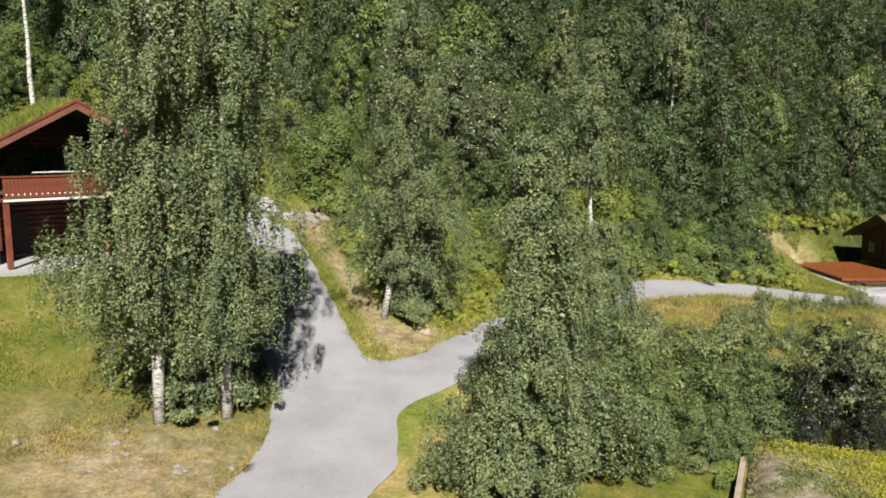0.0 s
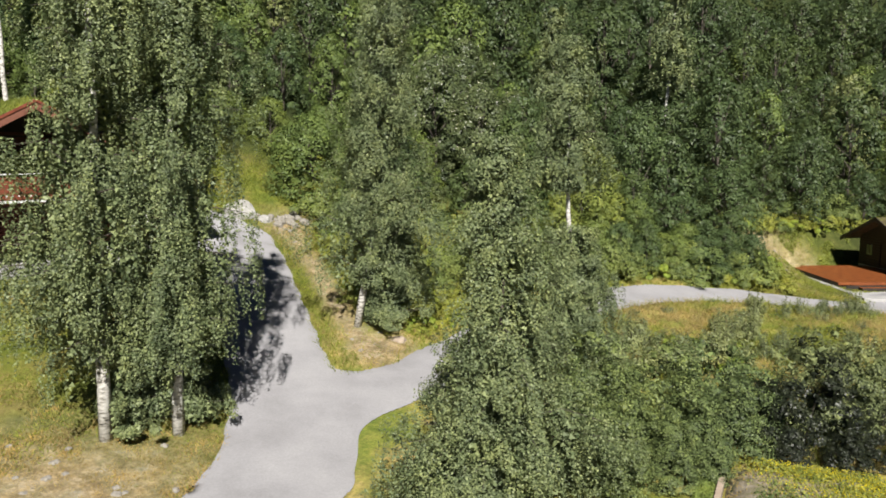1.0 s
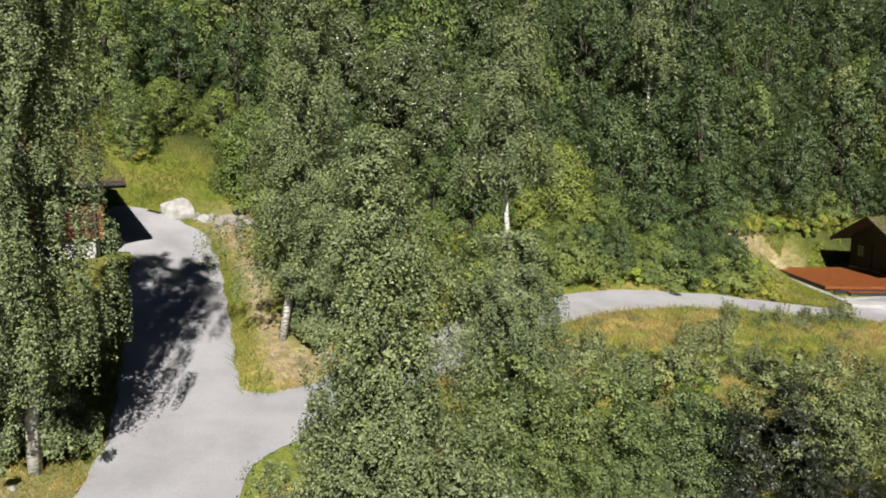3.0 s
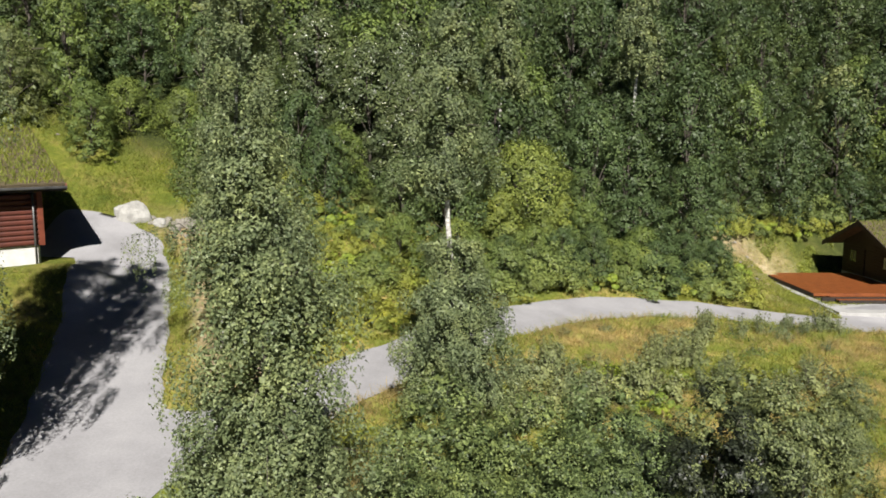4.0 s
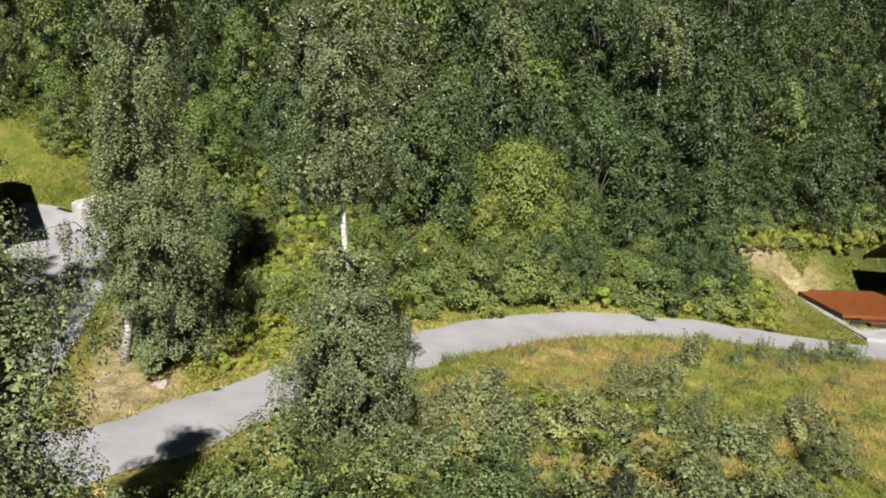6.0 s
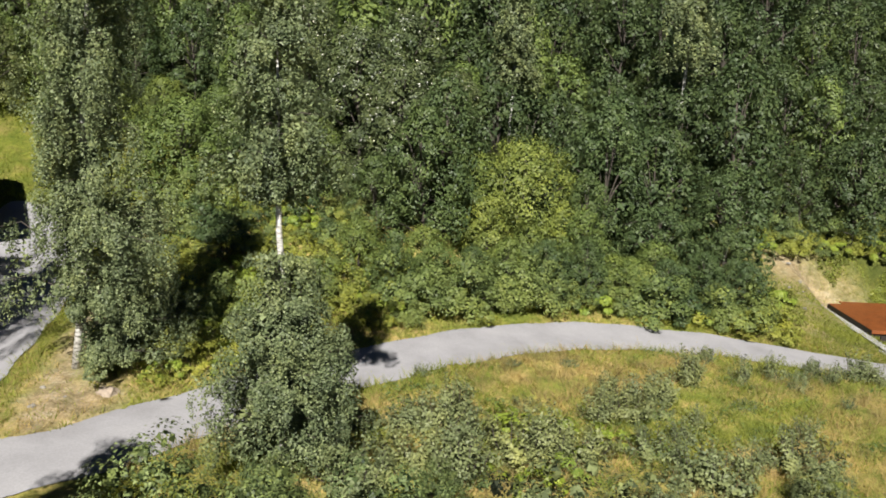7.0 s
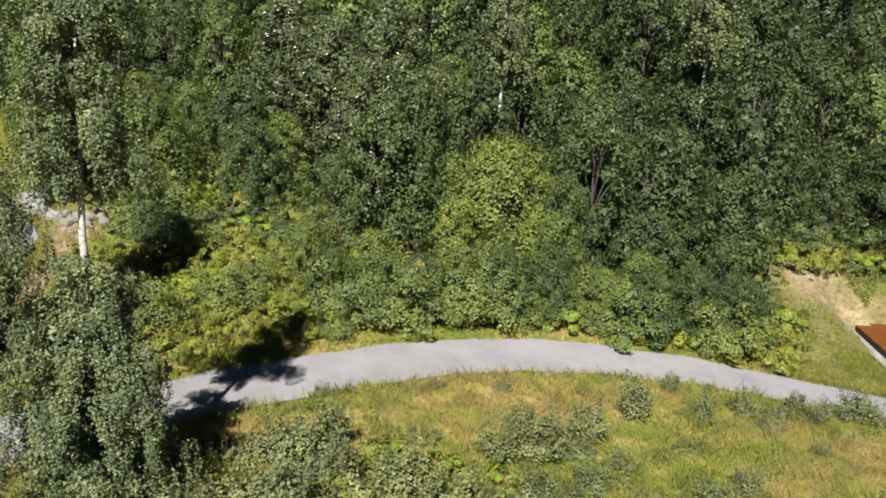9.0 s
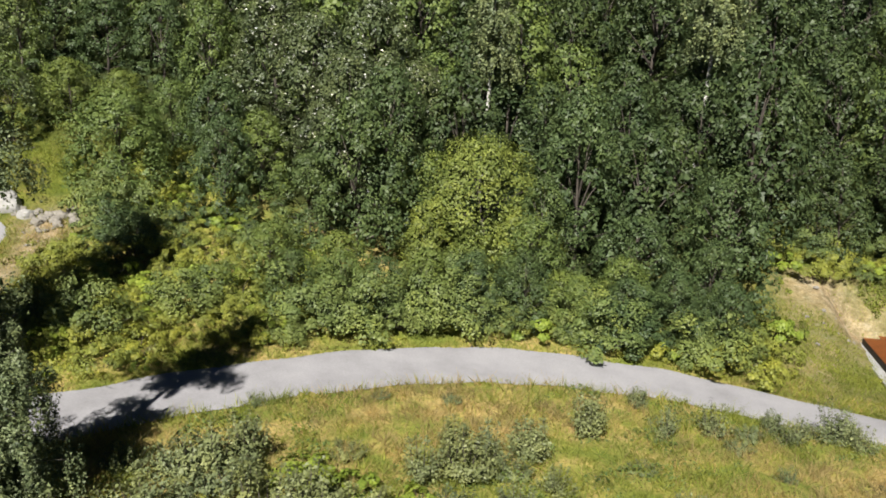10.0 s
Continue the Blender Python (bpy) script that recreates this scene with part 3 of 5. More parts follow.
place(weeping_birch("birch_tree", 15, 9.9, 3.0, 0.06, 165000, 0.058, (-0.35, 0.1), 1, 0.5, 0.4, (-0.8, 0.2, 3.5, 4.8), 0.62, 2.3, bark=M_BARK, full=1.35, label="young many-stemmed birch at the junction"), 2.8, 20.2, 0)

# woodland on the hillside: fuller trees near the road, plainer ones up the slope
KINDS = [("alder_tree", 7.0, 3.3, M_DARK_LEAF, "dense dark green alder on the wooded hillside"),
         ("alder_tree", 8.6, 3.4, M_DARK_LEAF, "tall dark green alder on the wooded hillside"),
         ("hazel_tree", 6.2, 3.5, M_MID_LEAF, "spreading mid green hazel on the wooded hillside"),
         ("rowan_tree", 7.6, 2.9, M_MID_LEAF, "mid green rowan on the wooded hillside"),
         ("grey_willow_tree", 8.0, 3.2, M_GREY_LEAF, "grey-green willow on the wooded hillside"),
         ("young_maple_tree", 5.6, 3.2, M_MAPLE_LEAF, "yellow-green young maple at the edge of the wood")]
NEAR_WOOD = [leafy_tree(n, 21 + i, h, w, 0.145, 68, 98, m, 0.0, label=t) for i, (n, h, w, m, t) in enumerate(KINDS)]
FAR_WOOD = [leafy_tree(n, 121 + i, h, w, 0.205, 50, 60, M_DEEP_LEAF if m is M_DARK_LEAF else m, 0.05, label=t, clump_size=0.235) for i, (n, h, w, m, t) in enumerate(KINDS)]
for i, ob in enumerate(NEAR_WOOD[:5]):
    place(ob, -30 + 9 * i, 128)
for i, ob in enumerate(FAR_WOOD):
    place(ob, -26 + 9 * i, 135)
for ob in NEAR_WOOD + FAR_WOOD:
    tagged(ob, group="hillside trees")


def wood_edge(x):
    """Where the trees begin, going north."""
    a = np.interp(x, [-60, -26, -22, -13.5, -11.0, -5, -3, -1, 2, 5, 8, 12, 16, 20, 24.6, 25.6, 29, 36, 44, 60], [48, 50.5, 48.6, 50.6, 51.8, 53.2, 51.6, 50.2, 49.2, 47.4, 47.2, 49.2, 51.2, 52.4, 54.0, 65.0, 66.5, 69.0, 70.5, 64])
    return float(a)


spots = [(-7.6, 50.7), (10.8, 55.4)]
place(NEAR_WOOD[5], -3, 128)
place(leafy_tree("young_maple_tree", 27, 6.4, 4.3, 0.115, 130, 120, M_MAPLE_LEAF, 0.0, label="broad yellow-green young maple at the edge of the wood", clump_size=0.20), 10.8, 55.4, 30)
place(leafy_tree("hazel_tree", 29, 5.4, 3.8, 0.125, 66, 170, M_MID_LEAF, 0.0, label="round green hazel standing at the edge of the lawn"), -7.6, 50.7, 10, 0.95, 0.3)
ASPENS = [(3.6, 55.0, 1.0), (0.4, 57.0, 1.05), (6.2, 57.6, 0.95), (-3.2, 58.6, 1.05), (2.4, 60.5, 1.1)]
spots[2:] = [(x, y) for x, y, grow in ASPENS]
aspen = tagged(place(leafy_tree("aspen_tree", 37, 8.2, 3.3, 0.128, 84, 150, M_ASPEN_LEAF, 0.0, label="dark aspen whose leaves show pale undersides in the wood"), *ASPENS[0][:2], 15), group="hillside trees")
for x, y, grow in ASPENS[1:]:
    spread(aspen, x, y, 80 * x, grow)
rng = np.random.default_rng(5)
y = 45.0
while y < 114:
    step = 3.45 + 0.026 * (y - 45)
    x = min(-0.60 * y - 1, 20 - 1.15 * (y - 18)) + rng.uniform(0, step)
    while x < 0.62 * y + 3:
        a, b = x + rng.uniform(-0.9, 0.9), y + rng.uniform(-0.9, 0.9)
        if b > wood_edge(a) + 0.6 and ground_z(a, b) < 14.5 + 0.2 * math.hypot(a - 10, b - 9) and not (19.3 < a < 21.3 and 68.4 < b < 71) and not (8.4 < a < 12.4 and b < 53) and all((a - p) ** 2 + (b - q) ** 2 > 6 for p, q in spots[:7]):
            spots.append((a, b))
        x += step
    y += step * 0.88
for x, y in spots[7:]:
    deep = y - wood_edge(x)
    k = int(rng.choice(6, p=[0.52, 0.34, 0.08, 0.05, 0.01, 0.0] if x > 13 and deep > 3 else [0.42, 0.28, 0.16, 0.12, 0.02, 0.0] if deep > 6 else [0.50, 0.28, 0.16, 0.06, 0.0, 0.0] if x > 19 else [0.34, 0.12, 0.28, 0.14, 0.04, 0.08]))
    grow = (0.8 if x > 28 else 0.55) + (0.2 if x > 28 else 0.45) * min(1, deep / 11)
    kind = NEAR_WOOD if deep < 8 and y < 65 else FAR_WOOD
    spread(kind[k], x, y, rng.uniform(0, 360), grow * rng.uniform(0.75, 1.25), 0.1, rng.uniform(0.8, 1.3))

# pale-stemmed birches that stand out of the wood
far_birch = tagged(place(weeping_birch("birch_tree", 16, 18.0, 3.0, 0.52, 13000, 0.15, (1.2, 0), clear=6.5, taper=0.45, dense=0.9, label="pale birch with a bare white stem among darker trees"), 20.4, 70.2), group="hillside trees")
for x, y, s in ((6.3, 80.5, 1.1), (9.1, 60.6, 0.82)):
    spread(far_birch, x, y, 70 * s, s)

place(weeping_birch("birch_tree", 17, 17.0, 2.2, 0.72, 5000, 0.16, (-0.6, 0), label="tall birch with a long bare white stem behind the house"), -26.0, 49.0)

# undergrowth between the side road and the wood
BRUSH = [
    shrub("bramble_bush", 31, 1.1, 1.3, 0.070, 30, 80, M_BRIGHT_LEAF, "low yellow-green bramble bush beside the road"),
    shrub("bramble_bush", 32, 0.9, 1.5, 0.070, 30, 80, M_BRIGHT_LEAF, "spreading yellow-green bramble bush beside the road"),
    shrub("hazel_bush", 33, 2.3, 1.4, 0.078, 36, 90, M_BUSH_LEAF, "leafy green hazel bush at the wood's edge"),
    shrub("alder_bush", 34, 2.5, 1.3, 0.078, 36, 90, M_DARK_LEAF, "dark green alder bush at the wood's edge"),
    shrub("fern_clump", 35, 0.8, 1.1, 0.11, 18, 76, M_FERN, "bright green clump of bracken fern"),
]
for i, ob in enumerate(BRUSH):
    place(ob, -20 + 7 * i, 124)
    tagged(ob, group="undergrowth")
# smaller maples and hazels beside the broad one
for k, x, y, s in ((5, 13.2, 54.4, 0.74), (5, 9.0, 53.0, 0.62), (5, 11.4, 52.4, 0.56), (5, 6.4, 48.6, 0.52), (2, 8.0, 55.6, 0.75), (3, 14.2, 52.6, 0.6)):
    spread(NEAR_WOOD[k], x, y, 55 * x, s)
rng = np.random.default_rng(9)
low = []
tries = 0
while len(low) < 280 and tries < 40000:
    tries += 1
    x = rng.uniform(-7.5, 40)
    y = rng.uniform(33, 74)
    north = y > np.interp(x, [-8, -2, 0, 3.5, 6, 9, 12, 16, 21, 28], [44.5, 33.5, 33, 37, 40.5, 43.7, 46.2, 48.5, 50.8, 51.5])
    edge = wood_edge(x)
    if not north or y > edge + 2.0 or (x < 0 and y < 36.5):
        continue
    if x > (25.0 if y > 59 else 25.9 if y > 57.5 else 24.4) and y < 64.8 + 0.45 * max(0, x - 27):
        continue
    if math.hypot(x + 8.3, y - 46.5) < 2.0 or math.hypot(x - 4.2, y - 41.2) < 1.2 or math.hypot(x - 8.2, y - 45.2) < 1.0 or math.hypot(x - 1.4, y - 37.8) < 1.1:
        continue
    if x < -3.5 and y < 44.5 and x < -3.3 - 0.40 * (y - 33):
        continue
    if all((x - a) ** 2 + (y - b) ** 2 > 0.85 for a, b in low) and float(road_gap(x, y)) > (1.25 if 5 < x < 22 else 0.8) and float(line_distance(x, y, BARE)) > 1.4:
        low.append((x, y))
for x, y in low:
    near_wood = (y - wood_edge(x)) > -3.6 and 6 < x < 26
    k = int(rng.choice(5, p=[0.30, 0.30, 0.20, 0.05, 0.15] if x > 25 and y > 60 else [0.30, 0.24, 0.26, 0.02, 0.18] if x > 18 and y < 60 else [0.14, 0.10, 0.50, 0.18, 0.08] if near_wood else [0.20, 0.15, 0.45, 0.12, 0.08] if x > 7 else [0.34, 0.26, 0.10, 0.02, 0.28]))
    g = float(road_gap(x, y))
    spread(BRUSH[k], x, y, rng.uniform(0, 360), rng.uniform(0.6, 1.4) * (1.15 if near_wood and k > 1 else 1.0) * (0.55 if g < 1.3 else 1.0), 0.06, rng.uniform(0.8, 1.2))

# young trees that push out of the wood towards the road
for k, x, y, s in ((0, 5.4, 46.2, 0.40), (2, 7.3, 47.0, 0.46), (0, 9.0, 47.6, 0.42), (3, 10.6, 48.6, 0.44), (0, 12.4, 49.6, 0.48), (1, 14.4, 50.6, 0.42), (2, 16.6, 51.6, 0.46), (0, 18.6, 52.6, 0.44), (1, 20.6, 53.4, 0.42),
                   (0, 23.0, 54.8, 0.46), (1, 22.0, 56.2, 0.52), (2, 3.2, 48.0, 0.45)):
    spread(NEAR_WOOD[k], x, y, 70 * x, s)
for k, x, y, s in ((0, 9.4, 50.2, 1.1), (2, 11.0, 51.3, 1.3), (2, 9.2, 52.3, 1.2), (0, 11.9, 49.8, 1.1), (2, 12.4, 52.0, 1.3), (4, 10.2, 49.6, 1.2), (2, 10.6, 52.6, 1.0), (1, 13.2, 50.6, 1.1)):
    spread(BRUSH[k], x, y, 50 * x, s)

# tall bushes between the drive and the meadow
THICKET = [
    shrub("alder_bush", 41, 4.4, 2.1, 0.082, 100, 130, M_ALDER_LEAF, "tall leafy green alder bush beside the drive", clump=0.23),
    shrub("bronze_bush", 43, 4.5, 2.0, 0.082, 84, 120, M_SHADE_LEAF, "tall bush with open gaps, shade put into its near-black leaves", clump=0.22),
    shrub("willow_bush", 42, 4.5, 2.1, 0.080, 100, 130, M_WILLOW_BUSH_LEAF, "tall dense grey-green willow bush", clump=0.23),
]
place(THICKET[0], 5.9, 24.6, 0, 0.90)
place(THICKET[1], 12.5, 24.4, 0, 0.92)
place(THICKET[2], 15.5, 26.2, 40, 0.84)
# the three low near-black bushes stand for shade behind the cellar
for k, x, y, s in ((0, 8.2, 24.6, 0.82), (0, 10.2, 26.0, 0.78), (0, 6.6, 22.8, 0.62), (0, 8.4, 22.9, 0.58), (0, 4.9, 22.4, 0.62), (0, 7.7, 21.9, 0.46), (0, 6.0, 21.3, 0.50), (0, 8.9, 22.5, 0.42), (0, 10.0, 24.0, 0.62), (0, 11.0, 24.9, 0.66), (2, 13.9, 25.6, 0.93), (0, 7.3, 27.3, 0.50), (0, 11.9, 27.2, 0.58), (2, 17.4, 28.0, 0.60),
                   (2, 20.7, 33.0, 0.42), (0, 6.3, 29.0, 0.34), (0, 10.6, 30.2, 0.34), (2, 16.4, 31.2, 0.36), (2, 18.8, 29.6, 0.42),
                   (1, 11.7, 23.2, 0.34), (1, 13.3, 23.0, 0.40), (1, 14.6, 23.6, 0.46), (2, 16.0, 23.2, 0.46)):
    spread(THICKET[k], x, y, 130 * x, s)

# saplings and ferns in the meadow
SAPLINGS = [sapling("sapling", 51, 1.7, 0.66, 0.075, 26, 110, M_SAPLING_LEAF, "small grey-green self-sown sapling in the meadow"),
            sapling("sapling", 52, 1.2, 1.0, 0.080, 34, 80, M_SAPLING_LEAF, "spreading green alder sapling in the meadow"),
            sapling("sapling", 53, 1.6, 0.75, 0.070, 15, 95, M_SAPLING_LEAF, "thin grey-green sapling with open shoots")]
place(SAPLINGS[0], 18.5, 42.9, 0, 1.15)
place(SAPLINGS[1], 9.6, 35.2, 0, 1.3)
place(SAPLINGS[2], 16.2, 39.6, 0, 1.0)
for k, x, y, s, f in ((2, 20.9, 44.4, 0.75, 1.1), (0, 19.8, 46.4, 0.6, 0.9), (2, 22.5, 45.6, 0.85, 1.0), (1, 23.3, 44.7, 0.5, 0.9), (2, 26.4, 47.3, 0.95, 1.1), (1, 13.75, 43.0, 0.4, 0.8),
                      (0, 17.2, 40.5, 1.1, 0.75), (1, 15.8, 38.5, 1.0, 1.0), (0, 15.2, 39.1, 0.8, 1.1), (2, 14.8, 37.6, 1.1, 0.8), (1, 10.4, 34.7, 1.0, 0.9), (1, 8.9, 34.6, 0.9, 0.9), (0, 10.1, 35.9, 1.0, 1.0),
                      (2, 18.4, 38.8, 0.8, 0.7), (2, 25.0, 46.4, 0.8, 0.9), (0, 24.4, 46.9, 0.6, 1.0), (2, 27.3, 47.0, 0.8, 0.9), (0, 26.9, 47.9, 0.7, 0.9), (1, 25.8, 47.6, 0.5, 0.8), (1, 11.5, 42.0, 0.35, 0.7),
                      (2, 8.3, 39.2, 0.5, 0.7), (1, 7.5, 34.2, 0.6, 1.0), (1, 21.0, 36.0, 1.2, 0.9), (2, 22.0, 38.8, 0.8, 0.8), (1, 17.0, 39.0, 0.6, 0.9), (2, 17.7, 37.0, 0.9, 0.7), (1, 12.3, 37.8, 0.6, 0.7),
                      (1, 9.5, 32.6, 1.2, 0.8), (1, 12.2, 33.8, 1.3, 0.9), (1, 14.2, 34.6, 1.2, 0.8), (0, 13.2, 34.0, 1.2, 0.9), (1, 16.5, 35.6, 1.0, 0.8), (2, 19.3, 35.2, 1.0, 0.8), (1, 18.0, 33.8, 1.3, 0.9),
                      (1, 8.2, 30.6, 1.2, 1.0), (0, 11.0, 31.6, 1.3, 0.9), (1, 23.6, 46.0, 0.5, 1.0), (1, 20.4, 41.4, 0.5, 0.6), (2, 24.6, 43.0, 0.5, 0.8)):
    spread(SAPLINGS[k], x, y, 77 * x, 1.1 * s, 0.04, f)
for x, y, s in ((12.4, 35.3, 1.2), (13.3, 36.0, 0.9), (11.7, 36.3, 0.9), (15.3, 36.2, 0.8), (14.0, 33.6, 0.9), (11.0, 33.0, 0.8), (13.0, 32.0, 0.9)):
    spread(BRUSH[4], x, y, 60 * x, s)


# ---- grass ----
def blades(name, seed, spots, tall, wide, mat, label):
    """Loose blades of grass that bend over, standing at the given places."""
    r = np.random.default_rng(seed)
    x, y = spots[:, 0], spots[:, 1]
    n = len(x)
    z = height(x, y) - 0.03
    a = r.uniform(0, 2 * math.pi, n)
    side = np.stack([np.cos(a), np.sin(a), np.zeros(n)], 1) * wide * r.uniform(0.6, 1.5, (n, 1))
    bend = r.normal(size=(n, 3)) * np.array([0.8, 0.8, 0])
    h = tall * r.uniform(0.5, 1.4, (n, 1))
    foot = np.stack([x, y, z], 1)
    top = foot + np.array([0, 0, 1.0]) * h + bend * h
    return tagged(new(name, flakes(name, np.stack([foot - side, foot + side, top], 1), mat)), label, "grass", kind="stuff")


def scatter(seed, n, x0, x1, y0, y1, keep):
    r = np.random.default_rng(seed)
    p = np.stack([r.uniform(x0, x1, n), r.uniform(y0, y1, n)], 1)
    return p[keep(p[:, 0], p[:, 1], r.uniform(0, 1, n))]


def patch(x, y):
    """Where the meadow is dry (1) or green (0), in soft patches."""
    v = np.sin(0.55 * x + 1.3 * np.sin(0.37 * y)) + np.sin(0.62 * y + 1.1 * np.sin(0.41 * x + 2)) + 0.7 * np.sin(1.4 * x - 1.1 * y)
    return np.clip(0.45 + 0.42 * v, 0, 1)


def tuft(x, y):
    """Where blades stand together in tufts (near 1) and where they are thin (near 0)."""
    v = np.sin(3.1 * x + 2.0 * np.sin(2.3 * y)) + np.sin(2.9 * y + 2.0 * np.sin(2.7 * x + 1.0)) + 0.6 * np.sin(7.3 * x + 6.1 * y)
    return np.clip(0.5 + 0.3 * v, 0.12, 1)


south = lambda x, y: y < np.interp(x, [-1, 3.5, 7, 11, 16, 21, 40], [29, 33, 39, 44, 47.5, 48.6, 50])
blades("tall_grass", 61, scatter(61, 200000, 2, 36, 23, 49, lambda x, y, k: (road_gap(x, y) > -0.06) & south(x, y) & (k < tuft(x, y) * (1.05 - patch(x, y)))), 0.36, 0.013, M_GRASS, "tall green meadow grass inside the bend of the road")
blades("dry_grass", 62, scatter(62, 190000, 2, 36, 23, 49, lambda x, y, k: (road_gap(x, y) > -0.06) & south(x, y) & (k < tuft(x + 1, y) * patch(x, y))), 0.38, 0.012, M_DRY_GRASS, "dry straw-coloured meadow grass")
blades("verge_grass", 63, scatter(63, 130000, -11, 30, 27, 60, lambda x, y, k: (road_gap(x, y) > -0.08) & (road_gap(x, y) < 3.0) & ~south(x, y) & ((np.minimum(line_distance(x, y, BARE), np.hypot(x + 1.3, y - 32.4) - 0.7) > 0.7) | (k < 0.15))), 0.24, 0.014, M_GRASS, "short green verge grass along the gravel")
blades("dry_verge_grass", 64, scatter(64, 80000, -9, 30, 27, 60, lambda x, y, k: (road_gap(x, y) > 0.15) & (road_gap(x, y) < 2.6) & ~south(x, y) & (k < patch(x, y))), 0.27, 0.012, M_DRY_GRASS, "dry straw-coloured verge grass")
blades("lawn_grass", 65, scatter(65, 90000, -22, -5, 14, 38, lambda x, y, k: (road_gap(x, y) > -0.05) & (k > 0.9 * np.exp(-((x + 8.6) ** 2 / 20 + (y - 19.3) ** 2 / 9)))), 0.09, 0.013, M_GRASS, "short green and yellow lawn grass")
blades("straw_litter", 68, scatter(68, 90000, -19, -4, 13, 29, lambda x, y, k: (road_gap(x, y) > -0.1) & (k < tuft(x, y) * 1.4 * np.exp(-((x + 9.0) ** 2 / 34 + (y - 20.0) ** 2 / 20)))), 0.11, 0.014, M_DRY_GRASS, "dry straw-coloured litter under the birches")
blades("hill_grass", 66, scatter(66, 30000, -24, -9, 46, 56, lambda x, y, k: (road_gap(x, y) > 0.2) & (np.hypot(x + 8.3, y - 46.5) > 1.8)), 0.16, 0.02, M_GRASS, "rough green grass on the bank behind the house")
blades("bank_grass", 67, scatter(67, 45000, 24, 36, 51, 67, lambda x, y, k: (road_gap(x, y) > 0.2) & (k > 1.4 * np.exp(-((x - 28.3) ** 2 / 16 + (y - 63.0) ** 2 / 5)))), 0.14, 0.02, M_GRASS, "short green grass below the cabin terrace")


def herbs(name, seed, n, x0, x1, y0, y1, keep, size, lift, mat, label):
    """Low leafy plants between the grasses, in drifts."""
    r = np.random.default_rng(seed)
    x, y = r.uniform(x0, x1, n), r.uniform(y0, y1, n)
    drift = np.sin(1.9 * x + 1.7 * np.sin(1.3 * y)) + np.sin(2.2 * y + 1.5 * np.sin(1.7 * x + 1)) + 0.5 * np.sin(5.1 * x - 4.3 * y)
    ok = keep(x, y) & (drift + r.normal(size=n) * 0.35 > 0.35)
    x, y, drift = x[ok], y[ok], drift[ok]
    at = np.stack([x, y, height(x, y) + np.clip(drift, 0.2, 2.2) * lift * r.uniform(0.1, 1.0, len(x))], 1)
    face = np.array([0, -0.2, 0.7]) + r.normal(size=at.shape) * 0.55
    return tagged(new(name, flakes(name, leaves(r, at, face, size), mat)), label, "herbs", kind="stuff")


meadow = lambda x, y: (road_gap(x, y) > 0.15) & south(x, y)
herbs("meadow_herbs", 91, 90000, 2, 34, 24, 49, lambda x, y: meadow(x, y) & (patch(x, y) < 0.55), 0.085, 0.16, M_MID_LEAF, "low green leafy plants between the meadow grass")
herbs("heather", 92, 40000, 2, 34, 26, 49, lambda x, y: meadow(x, y) & (patch(x, y) > 0.6), 0.06, 0.12, leaf_material("heather_leaf", (0.085, 0.060, 0.022), (0.21, 0.155, 0.062)), "reddish-brown heath plants in the dry meadow")
herbs("verge_herbs", 93, 90000, -2, 24, 33, 53, lambda x, y: (road_gap(x, y) > 0.35) & (road_gap(x, y) < 4.5) & ~south(x, y) & (line_distance(x, y, BARE) > 1.2), 0.095, 0.2, M_BRIGHT_LEAF, "low yellow-green plants on the bank above the road")


herbs("bank_weeds", 94, 60000, 25.5, 37, 62.5, 69.5, lambda x, y: (np.exp(-((x - 28.6) ** 2 / 8 + (y - 63.8) ** 2 / 4)) < 0.35) & (road_gap(x, y) > 0.3) & ~((x > 29.5) & (y < 64.6)) & ~((x > 34.0) & (y < 66.0)), 0.11, 0.22, M_BRIGHT_LEAF, "yellow-green weeds on the bank behind the deck")


